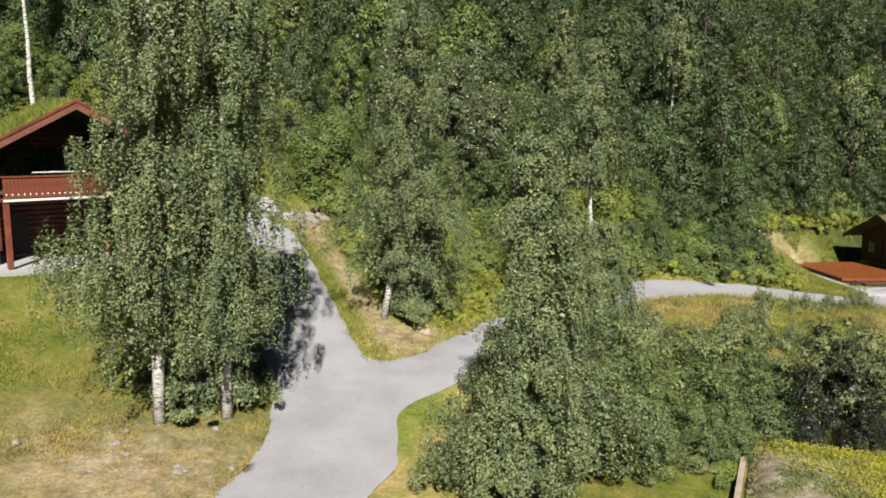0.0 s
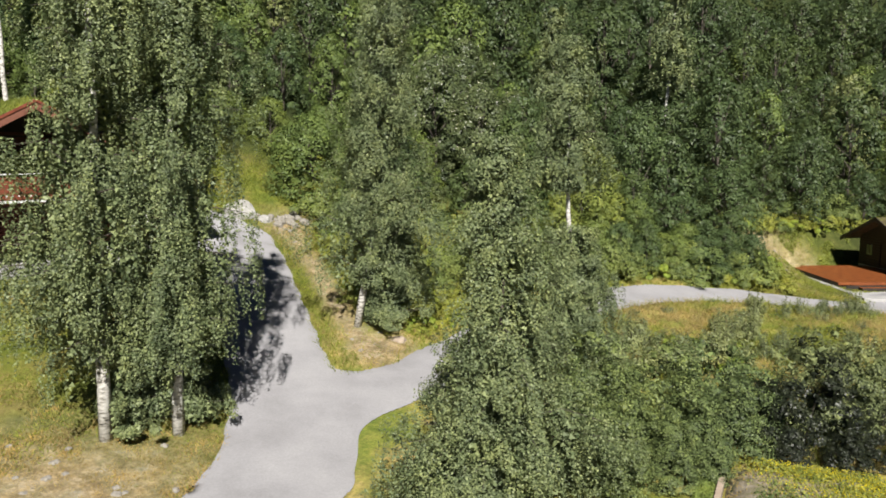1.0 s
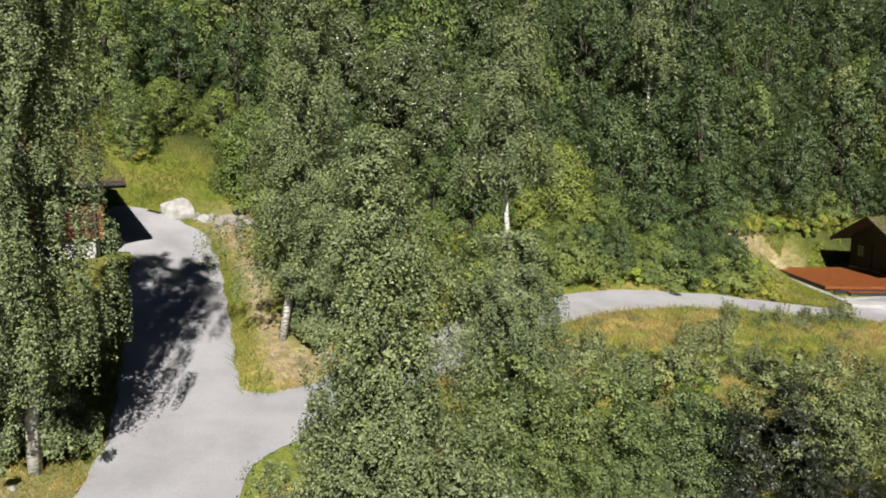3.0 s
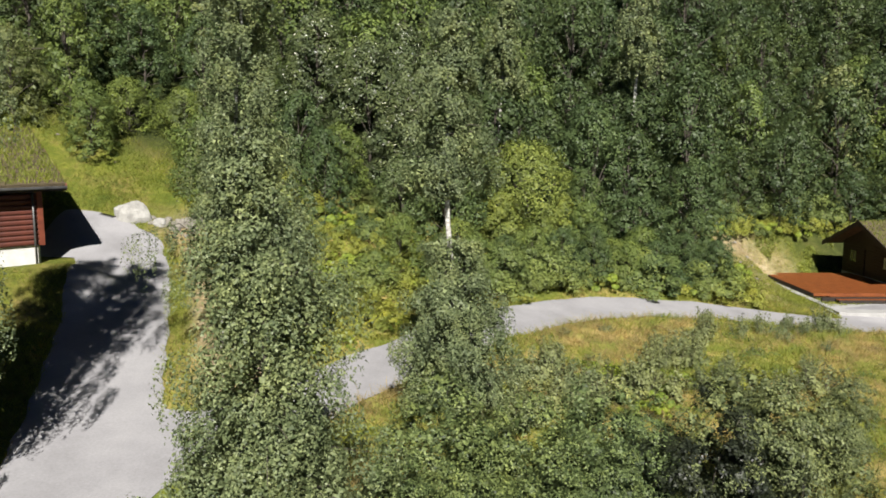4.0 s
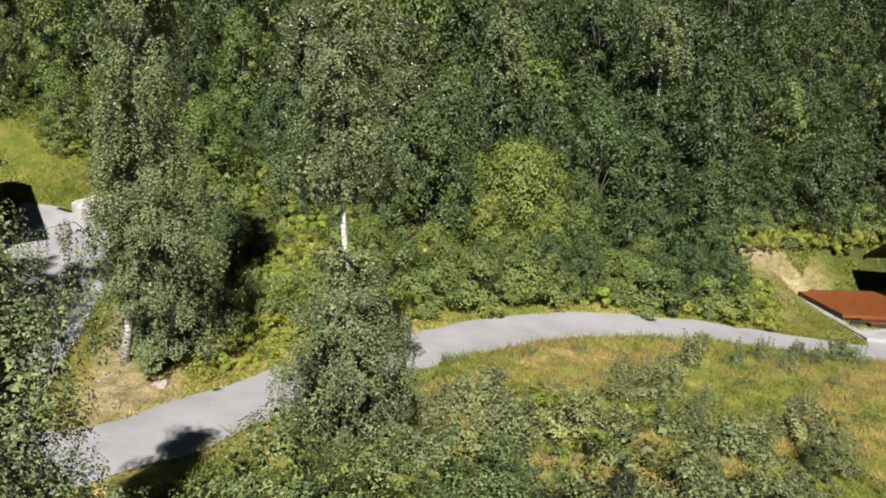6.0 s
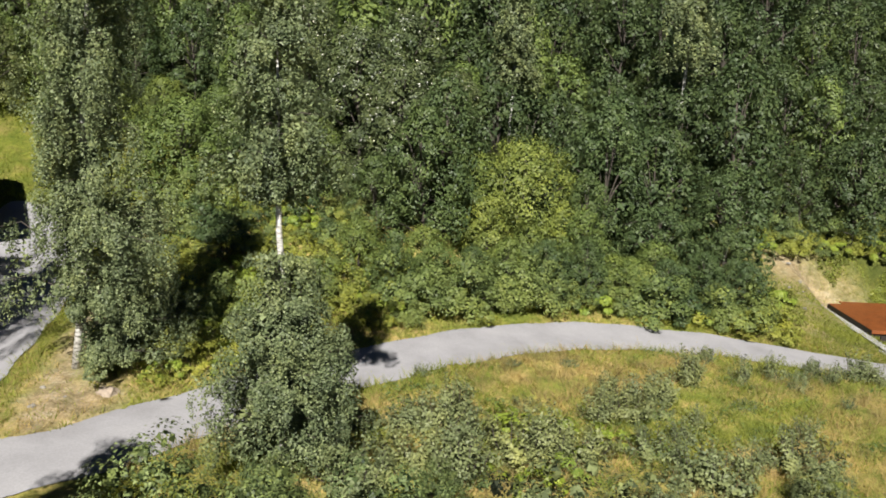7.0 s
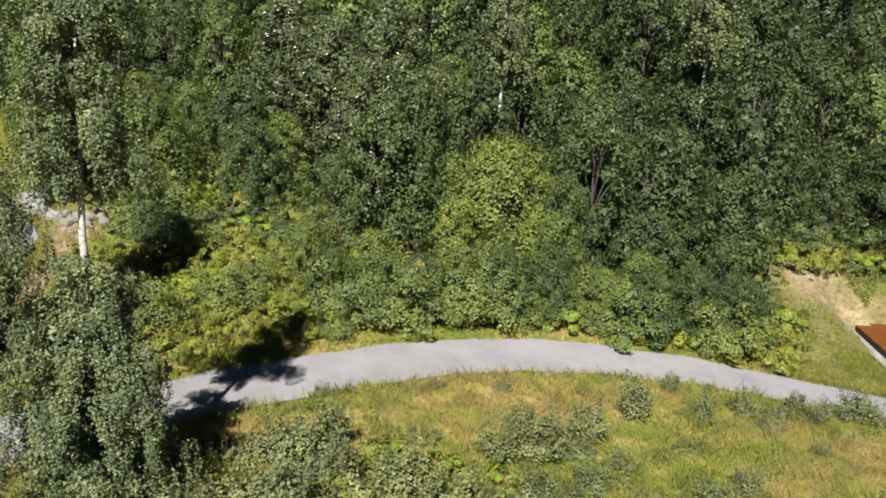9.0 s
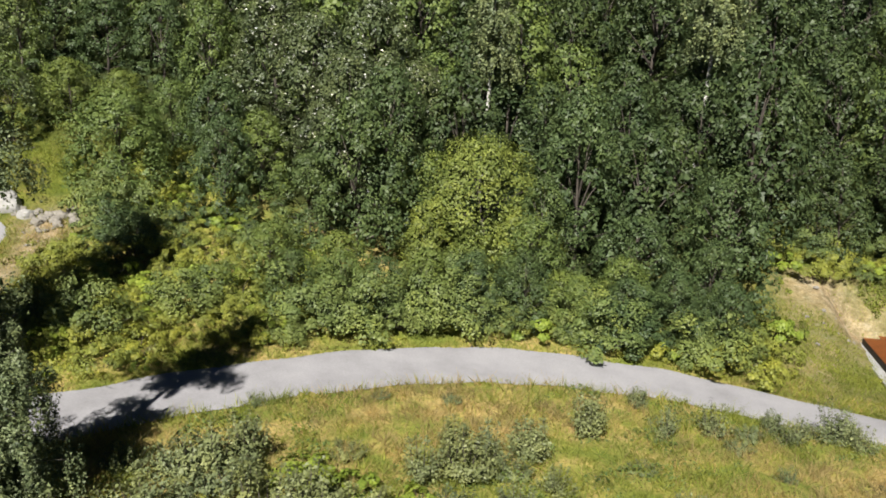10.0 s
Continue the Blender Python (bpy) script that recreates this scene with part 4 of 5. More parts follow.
# ---- the turf-covered cellar in the foreground ----
def build_cellar():
    def spot(a, b):
        return 9.55 + 8.8 * a - 3.5 * (1 - b), 22.7 - 3.6 * a - 7.6 * (1 - b)

    gx, gy = np.meshgrid(np.linspace(0, 1, 40), np.linspace(0, 1, 40))
    x, y = spot(gx, gy)
    rim = np.minimum(np.minimum(gx, 1 - gx), np.minimum(gy, 1 - gy))
    z = height(x, y) - 0.25 + 0.85 * np.clip(rim / 0.07, 0, 1) ** 0.5 + 0.14 * lumps(x, y, 0.9, 2.0) + 0.05 * lumps(x, y, 2.6, 5.0)
    idx = np.arange(1600).reshape(40, 40)
    f = np.stack([idx[:-1, :-1], idx[:-1, 1:], idx[1:, 1:], idx[1:, :-1]], -1).reshape(-1, 4)
    root = tagged(new("turf_cellar"), "low cellar roofed with mossy turf and yellow flowers", "cellar")
    moss = surface("mossy_turf", [(0.34, (0.070, 0.085, 0.030)), (0.45, (0.16, 0.15, 0.075)), (0.54, (0.21, 0.175, 0.125)), (0.64, (0.29, 0.255, 0.20))], 1.9, 22, 0.95, 0.9, 0.7)
    part("turf", mesh_from("turf", np.stack([x, y, z], -1).reshape(-1, 3), [tuple(map(int, q)) for q in f], moss, True), root, "grey-brown mossy turf")
    (x0, y0), (x1, y1) = spot(-0.012, 0.0), spot(-0.012, 1.0)
    z0, z1 = ground_z(x0, y0), ground_z(x1, y1)
    board = [(x0, y0, z0 - 0.3), (x0 + 0.18, y0, z0 - 0.3), (x1 + 0.18, y1, z1 - 0.3), (x1, y1, z1 - 0.3)]
    part("edge_board", slab_mesh("edge_board", board, surface("pale_board", [(0.3, (0.26, 0.20, 0.15)), (0.7, (0.38, 0.31, 0.24))], 3, 25, 0.8, 0.2), 0.58), root, "pale weathered edge board")
    r = np.random.default_rng(71)

    def cover(name, n, size, lift, slim, mat, label, share):
        a, b = r.uniform(0.02, 1, n), r.uniform(0.02, 0.98, n)
        keep = a > share + 0.75 * (1 - b) + 0.07 * r.normal(size=n)
        px, py = spot(a[keep], b[keep])
        at = np.stack([px, py, height(px, py) + 0.48 + r.uniform(0, lift, len(px))], 1)
        face = np.array([0, -0.2, 0.6]) + r.normal(size=at.shape) * 0.6
        tagged(part(name, flakes(name, leaves(r, at, face, size, slim), mat), root, label), kind="stuff")

    cover("green_cover", 110000, 0.062, 0.26, 0.3, M_BRIGHT_LEAF, "yellow-green leaves", 0.07)
    cover("flower_cover", 90000, 0.030, 0.30, 0.5, M_FLOWER, "small yellow flowers", 0.09)
    cover("straw_cover", 14000, 0.085, 0.06, 0.12, M_DRY_GRASS, "dry grass stalks", -0.6)

    def sprigs(name, n, a0, a1, low, lift, size, slim, mat, label):
        """Loose low leaves in drifts over the turf, or along its foot."""
        a, b = r.uniform(a0, a1, n), r.uniform(0.02, 0.98, n)
        px, py = spot(a, b)
        keep = tuft(0.6 * px, 0.6 * py) > r.uniform(0.35, 0.9, n)
        px, py = px[keep], py[keep]
        at = np.stack([px, py, height(px, py) + low + r.uniform(0, lift, len(px))], 1)
        face = np.array([0, -0.2, 0.7]) + r.normal(size=at.shape) * 0.6
        tagged(part(name, flakes(name, leaves(r, at, face, size, slim), mat), root, label), kind="stuff")

    sprigs("moss_cover", 60000, 0.02, 0.75, 0.50, 0.16, 0.06, 0.3, M_MID_LEAF, "green sprigs in the moss")
    sprigs("heath_cover", 40000, 0.03, 0.75, 0.50, 0.14, 0.055, 0.25, M_DRY_GRASS, "tan dry sprigs in the moss")
    sprigs("foot_weeds", 14000, -0.07, -0.012, 0.0, 0.22, 0.09, 0.25, M_MID_LEAF, "green weeds along the edge board")


# ---- boulders and stones ----
def stone(name, seed, sx, sy, sz, mat, label):
    bm = bmesh.new()
    bmesh.ops.create_icosphere(bm, subdivisions=3, radius=1)
    for v in bm.verts:
        d = v.co.normalized()
        k = 1 + 0.30 * noise.noise(d * 1.3 + Vector((seed, 0, 0))) + 0.12 * noise.noise(d * 3.4 + Vector((0, seed, 0)))
        v.co = Vector((d.x * sx, d.y * sy, max(d.z, -0.5) * sz)) * k
    me = bpy.data.meshes.new(name)
    bm.to_mesh(me)
    bm.free()
    me.materials.append(mat)
    return tagged(new(name, me), label, "stone")


def rest(ob, x, y, turn=0.0, sink=0.0):
    ob.location = (x, y, ground_z(x, y) - sink)
    ob.rotation_euler = (0, 0, radians(turn))
    return ob


rest(stone("boulder", 3.0, 0.98, 0.70, 0.86, M_ROCK, "pale grey boulder at the head of the drive"), -11.15, 46.55, 20)
rest(stone("boulder", 9.0, 0.5, 0.4, 0.3, M_ROCK, "small pale boulder at the head of the drive"), -9.7, 46.6, 80)
rest(stone("stone", 5.0, 0.36, 0.30, 0.22, surface("earthy_stone", [(0.3, (0.20, 0.155, 0.115)), (0.7, (0.33, 0.27, 0.21))], 2.0, 18, 0.9, 0.5), "earth-stained stone beside the side road"), -0.85, 33.2, 10)
PEBBLE = stone("stone", 7.0, 0.16, 0.13, 0.09, surface("dull_stone", [(0.3, (0.154, 0.14, 0.119)), (0.7, (0.28, 0.259, 0.224))], 3, 18, 0.95, 0.4), "small pale stone in the grass")
rest(PEBBLE, -1.7, 33.9)
rng = np.random.default_rng(78)
for _ in range(26):
    x, y = -8.9 + rng.normal() * 0.85, 46.95 + rng.normal() * 0.45
    c = copy_thing(PEBBLE, pose(x, y, ground_z(x, y) + 0.02, rng.uniform(-15, 15), rng.uniform(-15, 15), rng.uniform(0, 360)))
    s = rng.uniform(0.8, 2.3)
    c.scale = (s, s, s * rng.uniform(0.8, 1.5))
    tagged(c, "tan rubble stone heaped at the drive's head")
rng = np.random.default_rng(77)
for cx, cy, sp, n in ((-2.2, 33.0, 0.9, 9), (-8.3, 46.2, 0.9, 16), (-9.0, 19.8, 1.9, 20), (28.5, 61.0, 1.4, 12), (-16.0, 50.0, 2.0, 6)):
    for _ in range(n):
        x, y = cx + rng.normal() * sp, cy + rng.normal() * sp
        if float(road_gap(x, y)) > 0.25:
            c = copy_thing(PEBBLE, pose(x, y, ground_z(x, y), 0, 0, rng.uniform(0, 360)))
            s = rng.uniform(0.3, 1.0)
            c.scale = (s, s, s)


# ---- the log house with a sod roof ----
def sod(name, seed, corners, count, tall, parent, mat, label):
    """Grass growing out of a sloping roof given by four corners."""
    r = np.random.default_rng(seed)
    a, b = r.uniform(0, 1, (count, 1)), r.uniform(0, 1, (count, 1))
    c = np.array(corners, float)
    foot = (c[0] * (1 - a) + c[1] * a) * (1 - b) + (c[3] * (1 - a) + c[2] * a) * b
    ang = r.uniform(0, 2 * math.pi, count)
    side = np.stack([np.cos(ang), np.sin(ang), np.zeros(count)], 1) * 0.03
    h = tall * r.uniform(0.4, 1.5, (count, 1))
    top = foot + (np.array([0, 0, 1.0]) + r.normal(size=(count, 3)) * np.array([0.4, 0.4, 0])) * h
    ob = part(name, flakes(name, np.stack([foot - side, foot + side, top], 1), mat), parent, label)
    return tagged(ob, kind="stuff")


def slab_mesh(name, lower, mat, thick):
    """A plank-like slab: four corners below, the same raised by thick."""
    lo = [Vector(p) for p in lower]
    v = lo + [p + Vector((0, 0, thick)) for p in lo]
    return mesh_from(name, v, [(3, 2, 1, 0), (4, 5, 6, 7), (0, 1, 5, 4), (1, 2, 6, 5), (2, 3, 7, 6), (3, 0, 4, 7)], mat)


def logs(wall, x0, x1, y, z0, z1, thick=0.2, course=0.23):
    """Rounded log courses laid one on another along x, each a piece of the wall, sharing one mesh."""
    n = max(1, round((z1 - z0) / course))
    c = (z1 - z0) / n
    ring = [(-thick * 0.3, 0.01), (thick * 0.32, 0.01), (thick * 0.5, c * 0.3), (thick * 0.5, c * 0.7), (thick * 0.32, c - 0.008), (-thick * 0.3, c - 0.008)]
    v = [(x, dy, z) for x in (x0, x1) for dy, z in ring]
    f = [(j, (j + 1) % 6, 6 + (j + 1) % 6, 6 + j) for j in range(6)] + [(5, 4, 3, 2, 1, 0), (6, 7, 8, 9, 10, 11)]
    me = mesh_from("log", v, f, M_LOG)
    for i in range(n):
        part("log", me, wall).location = (0, y, z0 + i * c)


def window(parent, x, y, z, w, h, label="white-framed window with small panes"):
    """A framed window on a wall that faces +y."""
    win = part("window", box_mesh("window", [(x - w / 2, y, z, x - w / 2 + 0.07, y + 0.05, z + h), (x + w / 2 - 0.07, y, z, x + w / 2, y + 0.05, z + h),
                                             (x - w / 2, y, z, x + w / 2, y + 0.05, z + 0.07), (x - w / 2, y, z + h - 0.07, x + w / 2, y + 0.05, z + h),
                                             (x - 0.02, y, z, x + 0.02, y + 0.045, z + h), (x - w / 2, y, z + h * 0.5 - 0.015, x + w / 2, y + 0.04, z + h * 0.5 + 0.015)], M_WHITE, 0.004), parent, label)
    part("pane", box_mesh("pane", [(x - w / 2 + 0.06, y - 0.01, z + 0.06, x + w / 2 - 0.06, y + 0.018, z + h - 0.06)], M_GLASS, 0), win)
    return win


def build_house():
    root = tagged(new("log_house"), "red-stained log house with a sod roof and balcony", "house")
    root.matrix_world = Matrix.Translation((-12.3, 39.5, 4.25)) @ Matrix.Rotation(math.atan2(-0.69, -0.72), 4, "Z")
    long, deep = 15.0, 8.4
    # plinth, ground to log walls
    part("foundation", box_mesh("foundation", [(0.05, -deep, -1.6, 4.4, -0.05, 0.72), (4.4, -deep, -1.6, 9.8, -2.36, 0.2), (9.8, -deep, -1.6, long, -0.05, 0.72)], M_PLASTER, 0.02), root, "white plastered foundation")
    walls = [(0.0, 4.4, 0.0, 0.72, 3.0), (4.4, 9.8, -2.3, 0.2, 6.0), (9.8, long, 0.0, 0.72, 3.0)]
    for x0, x1, y, z0, z1 in walls:
        wall = part("wall", box_mesh("wall", [(x0 + 0.02, y - 0.12, z0, x1 - 0.02, y - 0.06, z1)], M_DARK_WOOD, 0), root, "red-stained log wall")
        logs(wall, x0, x1, y, z0, z1)
    for x in (0.0, long):
        part("wall", box_mesh("wall", [(x - 0.1, -deep, 0.72 + i * 0.228, x + 0.1, -0.1, 0.72 + (i + 1) * 0.228 - 0.008) for i in range(10)], M_LOG, 0.03), root, "red-stained log wall")
        g = mesh_from("gable", [(x - 0.08, -deep, 3.0), (x - 0.08, 0, 3.0), (x - 0.08, -deep / 2, 5.5), (x + 0.08, -deep, 3.0), (x + 0.08, 0, 3.0), (x + 0.08, -deep / 2, 5.5)],
                      [(0, 1, 2), (5, 4, 3), (0, 3, 4, 1), (1, 4, 5, 2), (2, 5, 3, 0)], M_LOG)
        part("gable", g, root)
    part("wall", box_mesh("wall", [(0, -deep, 0.72, long, -deep + 0.2, 3.0)], M_LOG, 0.01), root)
    for x in (4.4, 9.8):
        part("side_wall", box_mesh("side_wall", [(x - 0.1, -2.3, 0.72, x + 0.1, 0.1, 5.4)], M_LOG, 0.01), root)
    # corner boards and downpipe
    part("corner_board", box_mesh("corner_board", [(-0.13, -0.12, 0.70, 0.10, 0.15, 3.1)], M_BOARD, 0.01), root)
    part("downpipe", tubes("downpipe", [([(0.28, 0.2, 3.05), (0.28, 0.19, 1.5), (0.28, 0.19, -0.1)], [0.05] * 3, 8)], M_METAL), root, "dark metal downpipe")
    # main roof: front and back slopes with verge boards, gutter and turf
    e, o, ridge, eave = 0.85, 0.95, 5.75, 3.25
    front = [(-o, e, eave), (long + o, e, eave), (long + o, -deep / 2, ridge), (-o, -deep / 2, ridge)]
    back = [(long + o, -deep - e, eave), (-o, -deep - e, eave), (-o, -deep / 2, ridge), (long + o, -deep / 2, ridge)]
    for slope in (front, back):
        roof = part("roof", slab_mesh("roof", slope, M_SOIL, 0.24), root, "thick turf roof")
        up = [(x, y, z + 0.23) for x, y, z in slope]
        sod("turf", 81, up, 14000 if slope is front else 3000, 0.20, roof, M_GRASS, "green grass growing on the roof")
    part("soffit", slab_mesh("soffit", [(-o, e, eave - 0.05), (long + o, e, eave - 0.05), (long + o, 0.1, eave + 0.40), (-o, 0.1, eave + 0.40)], M_DARK_WOOD, 0.04), root)
    part("gutter", box_mesh("gutter", [(-o - 0.03, e, eave - 0.02, 4.2, e + 0.10, eave + 0.10)], M_METAL, 0.02), root, "grey metal gutter")
    part("eave_board", box_mesh("eave_board", [(-o - 0.02, e - 0.06, eave - 0.12, 4.2, e + 0.0, eave + 0.20)], M_DARK_WOOD, 0.01), root)
    for x in (-o, long + o):
        v = [(x - 0.04, e + 0.05, eave - 0.06), (x + 0.04, e + 0.05, eave - 0.06), (x + 0.04, -deep / 2, ridge - 0.06), (x - 0.04, -deep / 2, ridge - 0.06)]
        part("verge_board", slab_mesh("verge_board", v, M_FASCIA, 0.24), root)
        v = [(x - 0.04, -deep / 2, ridge - 0.06), (x + 0.04, -deep / 2, ridge - 0.06), (x + 0.04, -deep - e, eave - 0.06), (x - 0.04, -deep - e, eave - 0.06)]
        part("verge_board", slab_mesh("verge_board", v, M_FASCIA, 0.24), root)
    # cross gable over the balcony
    gx, gw, gz, ge, out = 6.9, 4.2, 7.02, 4.75, 1.75
    for s in (-1, 1):
        sl = [(gx, out + 0.25, gz), (gx + s * gw, out + 0.25, ge), (gx + s * gw, -3.0, ge), (gx, -3.0, gz)]
        roof = part("roof", slab_mesh("roof", sl, M_SOIL, 0.22), root, "thick turf roof over the balcony")
        sod("turf", 83 + s, [(x, y, z + 0.21) for x, y, z in sl], 6000, 0.20, roof, M_GRASS, "green grass growing on the roof")
        v = [(gx, out + 0.24, gz - 0.18), (gx, out + 0.34, gz - 0.18), (gx + s * gw, out + 0.34, ge - 0.18), (gx + s * gw, out + 0.24, ge - 0.18)]
        part("verge_board", slab_mesh("verge_board", v, M_FASCIA, 0.44), root, "weathered red verge board")
        v = [(gx, out + 0.30, gz + 0.14), (gx, out + 0.38, gz + 0.14), (gx + s * gw, out + 0.38, ge + 0.14), (gx + s * gw, out + 0.30, ge + 0.14)]
        part("verge_board", slab_mesh("verge_board", v, M_BOARD, 0.12), root)
        v = [(gx, out + 0.24, gz - 0.06), (gx + s * gw, out + 0.24, ge - 0.06), (gx + s * gw, -2.3, ge - 0.06), (gx, -2.3, gz - 0.06)]
        part("soffit", slab_mesh("soffit", v, M_DARK_WOOD, 0.04), root)
    # recessed gable in dark timber, which deepens the shade under the overhang
    v = [(gx - 2.7, -2.38, 5.6), (gx + 2.7, -2.38, 5.6), (gx, -2.38, gz - 0.1), (gx - 2.7, -2.22, 5.6), (gx + 2.7, -2.22, 5.6), (gx, -2.22, gz - 0.1)]
    part("gable", mesh_from("gable", v, [(2, 1, 0), (3, 4, 5), (0, 1, 4, 3), (1, 2, 5, 4), (2, 0, 3, 5)], M_DARK_WOOD), root)
    # balcony: deck, rail boards, posts
    bx0, bx1 = 4.4, 9.9
    bal = part("balcony", box_mesh("balcony", [(bx0, -2.2, 2.92, bx1, out, 3.06)], M_BOARD, 0.01), root, "red board balcony with a white lower edge")
    part("edge_strip", box_mesh("edge_strip", [(bx0 - 0.02, out, 2.96, bx1 + 0.02, out + 0.035, 3.06)], M_WHITE, 0.005), bal, "white edge strip")
    n = 36
    w = (bx1 - bx0) / n
    board = box_mesh("rail_board", [(0.006, out - 0.03, 3.10, w - 0.006, out, 3.95)], M_BOARD, 0.004)
    for i in range(n):
        part("rail_board", board, bal).location = (bx0 + i * w, 0, 0)
    part("handrail", box_mesh("handrail", [(bx0 - 0.05, out - 0.08, 3.95, bx1 + 0.05, out + 0.05, 4.03)], M_BOARD, 0.01), bal)
    rosette = box_mesh("rosette", [(-0.03, out + 0.002, 3.22, 0.03, out + 0.012, 3.29)], M_WHITE, 0.01)
    for i in range(24):
        part("rosette", rosette, bal).location = (bx0 + (i + 0.5) * w * 1.5, 0, 0)
    for x in (bx0 + 0.1, bx1 - 0.1):
        part("post", box_mesh("post", [(x - 0.11, out - 0.24, 0.12, x + 0.11, out - 0.02, 2.92)], M_BOARD, 0.02), root, "red timber post")
    window(root, 5.6, -2.2, 3.95, 0.9, 0.95)
    window(root, 2.2, 0.1, 1.45, 1.0, 1.05)
    part("balcony_door", box_mesh("balcony_door", [(7.2, -2.2, 3.06, 8.4, -2.16, 5.1)], M_DARK_WOOD, 0.01), root, "dark timber balcony door")
    part("clothes_rail", box_mesh("clothes_rail", [(6.4, 1.2, 4.12, 8.6, 1.28, 4.17)], M_WHITE, 0.005), root, "pale rail above the balcony")
    part("door", box_mesh("door", [(8.0, -2.2, 0.2, 9.0, -2.15, 2.2)], M_DARK_WOOD, 0.01), root, "dark timber door under the balcony")
    # paved terrace in front
    ter = tagged(new("terrace", box_mesh("terrace", [(3.4, -2.2, -0.9, 16.0, 2.2, 0.10)], M_CONCRETE, 0.02)), "pale concrete terrace along the house front", "terrace")
    ter.matrix_world = root.matrix_world
    sofa = tagged(new("garden_bench"), "red garden bench on the concrete terrace", "bench")
    sofa.matrix_world = root.matrix_world @ Matrix.Translation((5.0, 1.3, 0.10))
    red = surface("red_paint", [(0.3, (0.294, 0.021, 0.014)), (0.7, (0.385, 0.042, 0.028))], 3, 30, 0.5, 0.1)
    part("seat", box_mesh("seat", [(-0.7, -0.22, 0.40, 0.7, 0.22, 0.45)], red), sofa)
    part("backrest", box_mesh("backrest", [(-0.7, -0.26, 0.45, 0.7, -0.21, 0.85)], red), sofa)
    for x in (-0.62, 0.56):
        for y in (-0.2, 0.14):
            part("leg", box_mesh("leg", [(x, y, 0, x + 0.06, y + 0.06, 0.40)], red), sofa)


build_house()


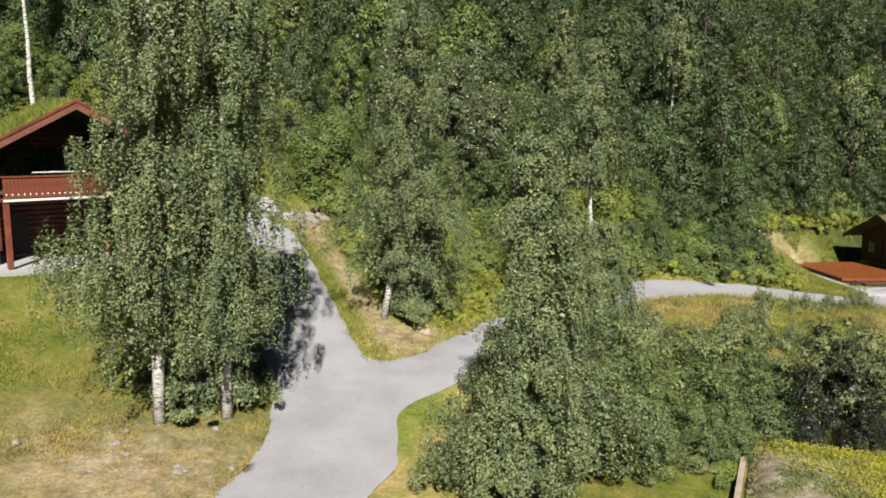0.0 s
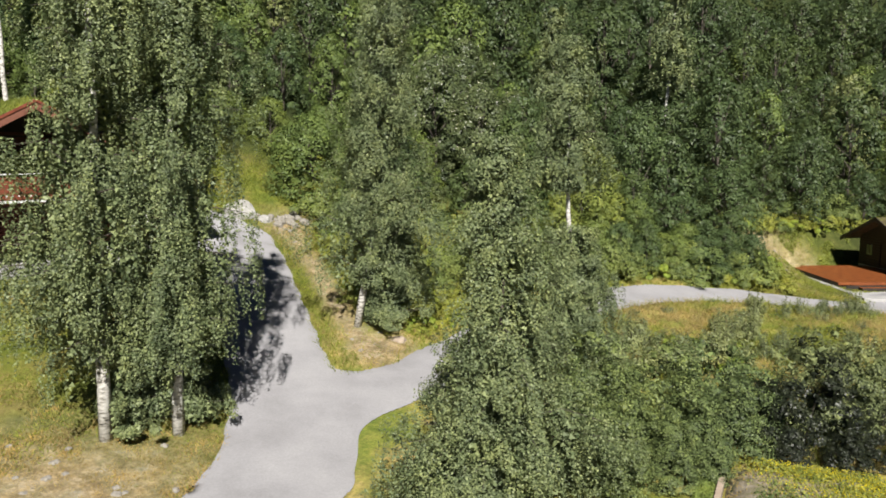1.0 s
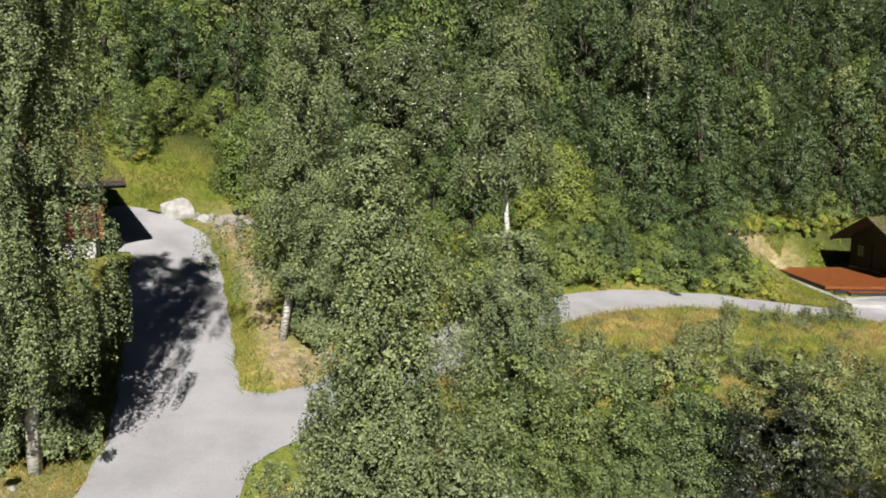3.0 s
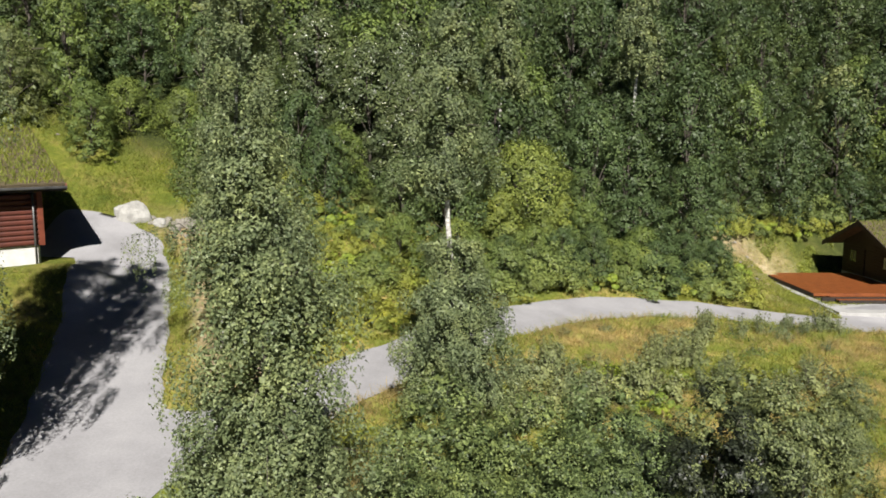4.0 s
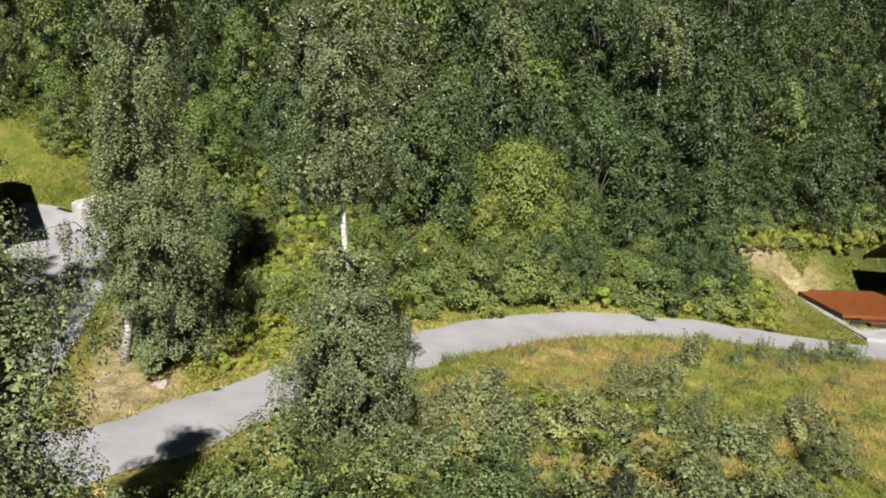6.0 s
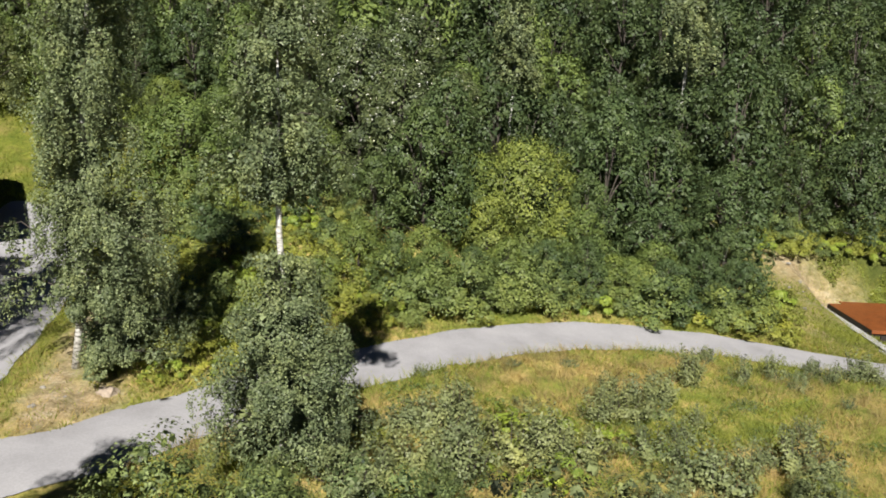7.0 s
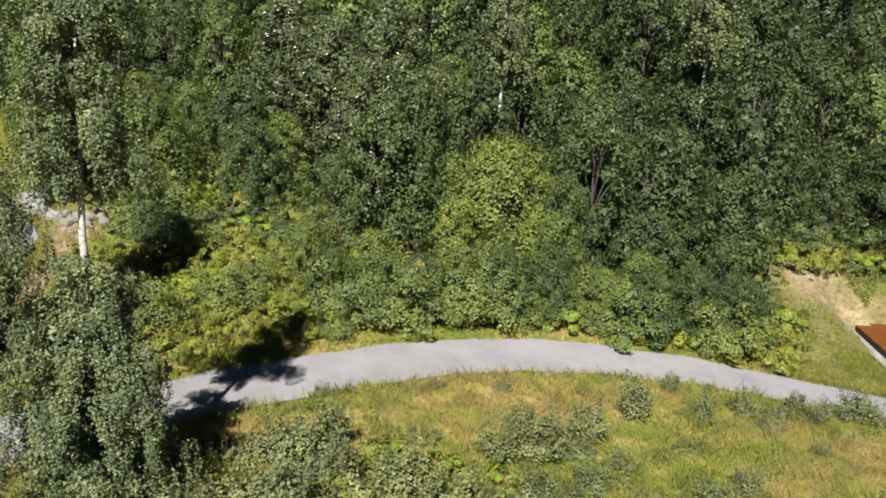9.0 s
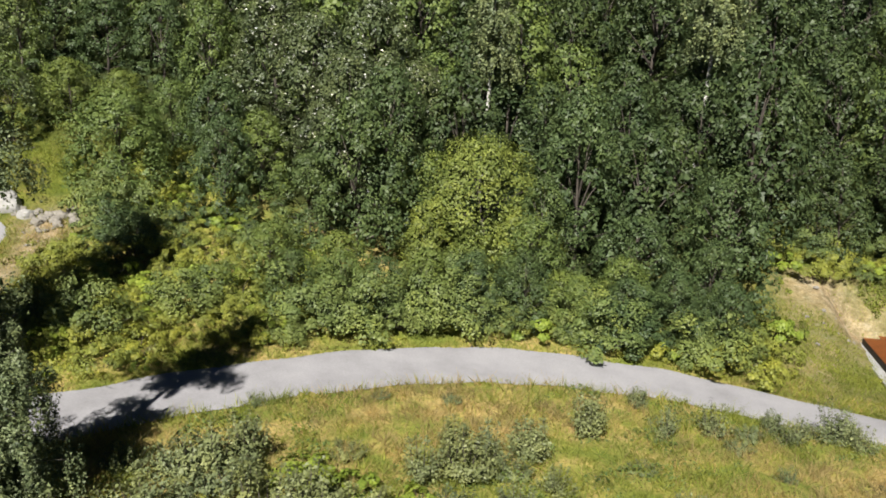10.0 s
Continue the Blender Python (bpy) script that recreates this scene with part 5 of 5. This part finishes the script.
# ---- the dark cabin and its deck ----
def build_cabin():
    # local x runs along the gable front, local y points back into the slope
    turn = Matrix.Translation((36.62, 61.35, -0.52)) @ Matrix.Rotation(math.atan2(-0.995, 0.10), 4, "Z")
    root = tagged(new("cabin"), "dark brown timber cabin with a gabled roof", "cabin")
    root.matrix_world = turn
    half, deep, eave, ridge = 3.65, 6.5, 2.48, 4.22
    part("foundation", box_mesh("foundation", [(-half, 0, -1.2, half, deep, 0.12)], M_CONCRETE, 0.02), root)
    for x in (-half, half - 0.2):
        part("wall", box_mesh("wall", [(x, 0.2, 0.12, x + 0.2, deep, eave)], M_DARK_WOOD, 0.01), root)
    n = 11
    c = (eave - 0.12) / n
    for a, b in ((-half, -1.0), (0.2, half)):
        for i in range(n):
            part("log", box_mesh("log", [(a, 0.0, 0.12 + i * c, b, 0.18, 0.12 + (i + 1) * c - 0.012)], M_DARK_WOOD, 0.02), root)
    part("wall", box_mesh("wall", [(-1.0, 0.0, 2.12, 0.2, 0.18, eave)], M_DARK_WOOD, 0.01), root)
    part("wall", box_mesh("wall", [(-half, deep - 0.2, 0.12, half, deep, eave)], M_DARK_WOOD, 0.01), root)
    for y in (0.0, deep - 0.2):
        v = [(-half, y, eave), (half, y, eave), (0, y, ridge - 0.05), (-half, y + 0.2, eave), (half, y + 0.2, eave), (0, y + 0.2, ridge - 0.05)]
        part("gable", mesh_from("gable", v, [(0, 1, 2), (5, 4, 3), (0, 3, 4, 1), (1, 4, 5, 2), (2, 5, 3, 0)], M_DARK_WOOD), root)
    part("door", box_mesh("door", [(-0.95, 0.06, 0.14, 0.15, 0.12, 2.10)], M_DARK_WOOD, 0.01), root)
    for x in (-2.3, 1.6):
        w = part("window", box_mesh("window", [(x - 0.45, -0.04, 0.95, x - 0.38, 0.0, 1.95), (x + 0.38, -0.04, 0.95, x + 0.45, 0.0, 1.95), (x - 0.45, -0.04, 0.95, x + 0.45, 0.0, 1.02), (x - 0.45, -0.04, 1.88, x + 0.45, 0.0, 1.95), (x - 0.02, -0.035, 0.95, x + 0.02, 0.0, 1.95)], M_DARK_WOOD, 0.004), root)
        part("pane", box_mesh("pane", [(x - 0.38, -0.02, 1.02, x + 0.38, -0.004, 1.88)], M_GLASS, 0), w)
    fr = -1.3
    for s in (-1, 1):
        e = half + 0.65
        ez = eave - 0.65 * (ridge - eave) / half
        sl = [(0, fr, ridge), (s * e, fr, ez), (s * e, deep + 0.6, ez), (0, deep + 0.6, ridge)]
        roof = part("roof", slab_mesh("roof", sl, M_SOIL, 0.16), root, "turf roof with dark boards")
        sod("turf", 90 + s, [(x, y, z + 0.15) for x, y, z in sl], 4000, 0.14, roof, M_GRASS, "short grass growing on the roof")
        v = [(0, fr - 0.06, ridge - 0.14), (0, fr, ridge - 0.14), (s * e, fr, ez - 0.14), (s * e, fr - 0.06, ez - 0.14)]
        part("verge_board", slab_mesh("verge_board", v, M_DARK_WOOD, 0.32), root)
    # the deck lies askew to the front: local x runs down its free side, local y towards the cabin
    deck = tagged(new("deck"), "orange-brown stained timber deck in front of the cabin", "deck")
    deck.matrix_world = Matrix.Translation((29.85, 62.3, -0.50)) @ Matrix.Rotation(math.radians(-88.5), 4, "Z")
    far, side, step = 7.8, 6.7, 1.55
    n = 46
    w = side / n
    for i in range(n):
        a = -1.55 + 0.03 * (i % 2) if i > 5 else -0.75
        part("deck_board", box_mesh("deck_board", [(a, i * w + 0.005, 0.02, far - step, (i + 1) * w - 0.005, 0.06)], M_DECK, 0.004), deck)
    part("step_board", box_mesh("step_board", [(far - step + 0.02, 0.9, -0.13, far, side, -0.08)], M_DECK, 0.005), deck, "lower step along the deck's end")
    # shade on the deck's free side is put into this board's dark colour
    part("fascia", box_mesh("fascia", [(-0.75, -0.035, -0.27, far - step, 0.0, 0.03)], M_DARK_WOOD, 0.005), deck, "side board in dark timber that stands for shade")
    part("fascia", box_mesh("fascia", [(far - step, 0.0, -0.13, far - step + 0.03, side, 0.02)], M_DECK, 0.005), deck)
    part("fascia", box_mesh("fascia", [(far, 0.9, -0.29, far + 0.03, side, -0.08)], M_DARK_WOOD, 0.005), deck)
    part("joists", box_mesh("joists", [(0.3 + i * 1.15, 0.05, -0.42, 0.42 + i * 1.15, side, 0.018) for i in range(7)], M_DARK_WOOD, 0), deck)
    kerb = tagged(new("concrete_kerb", box_mesh("concrete_kerb", [(-0.9, -0.5, -0.9, far + 2.7, -0.05, -0.24), (far + 0.06, -0.05, -0.9, far + 2.7, 9.0, -0.30)], M_CONCRETE, 0.02)), "pale concrete edging below the timber deck", "kerb")
    kerb.matrix_world = deck.matrix_world


build_cabin()
build_cellar()
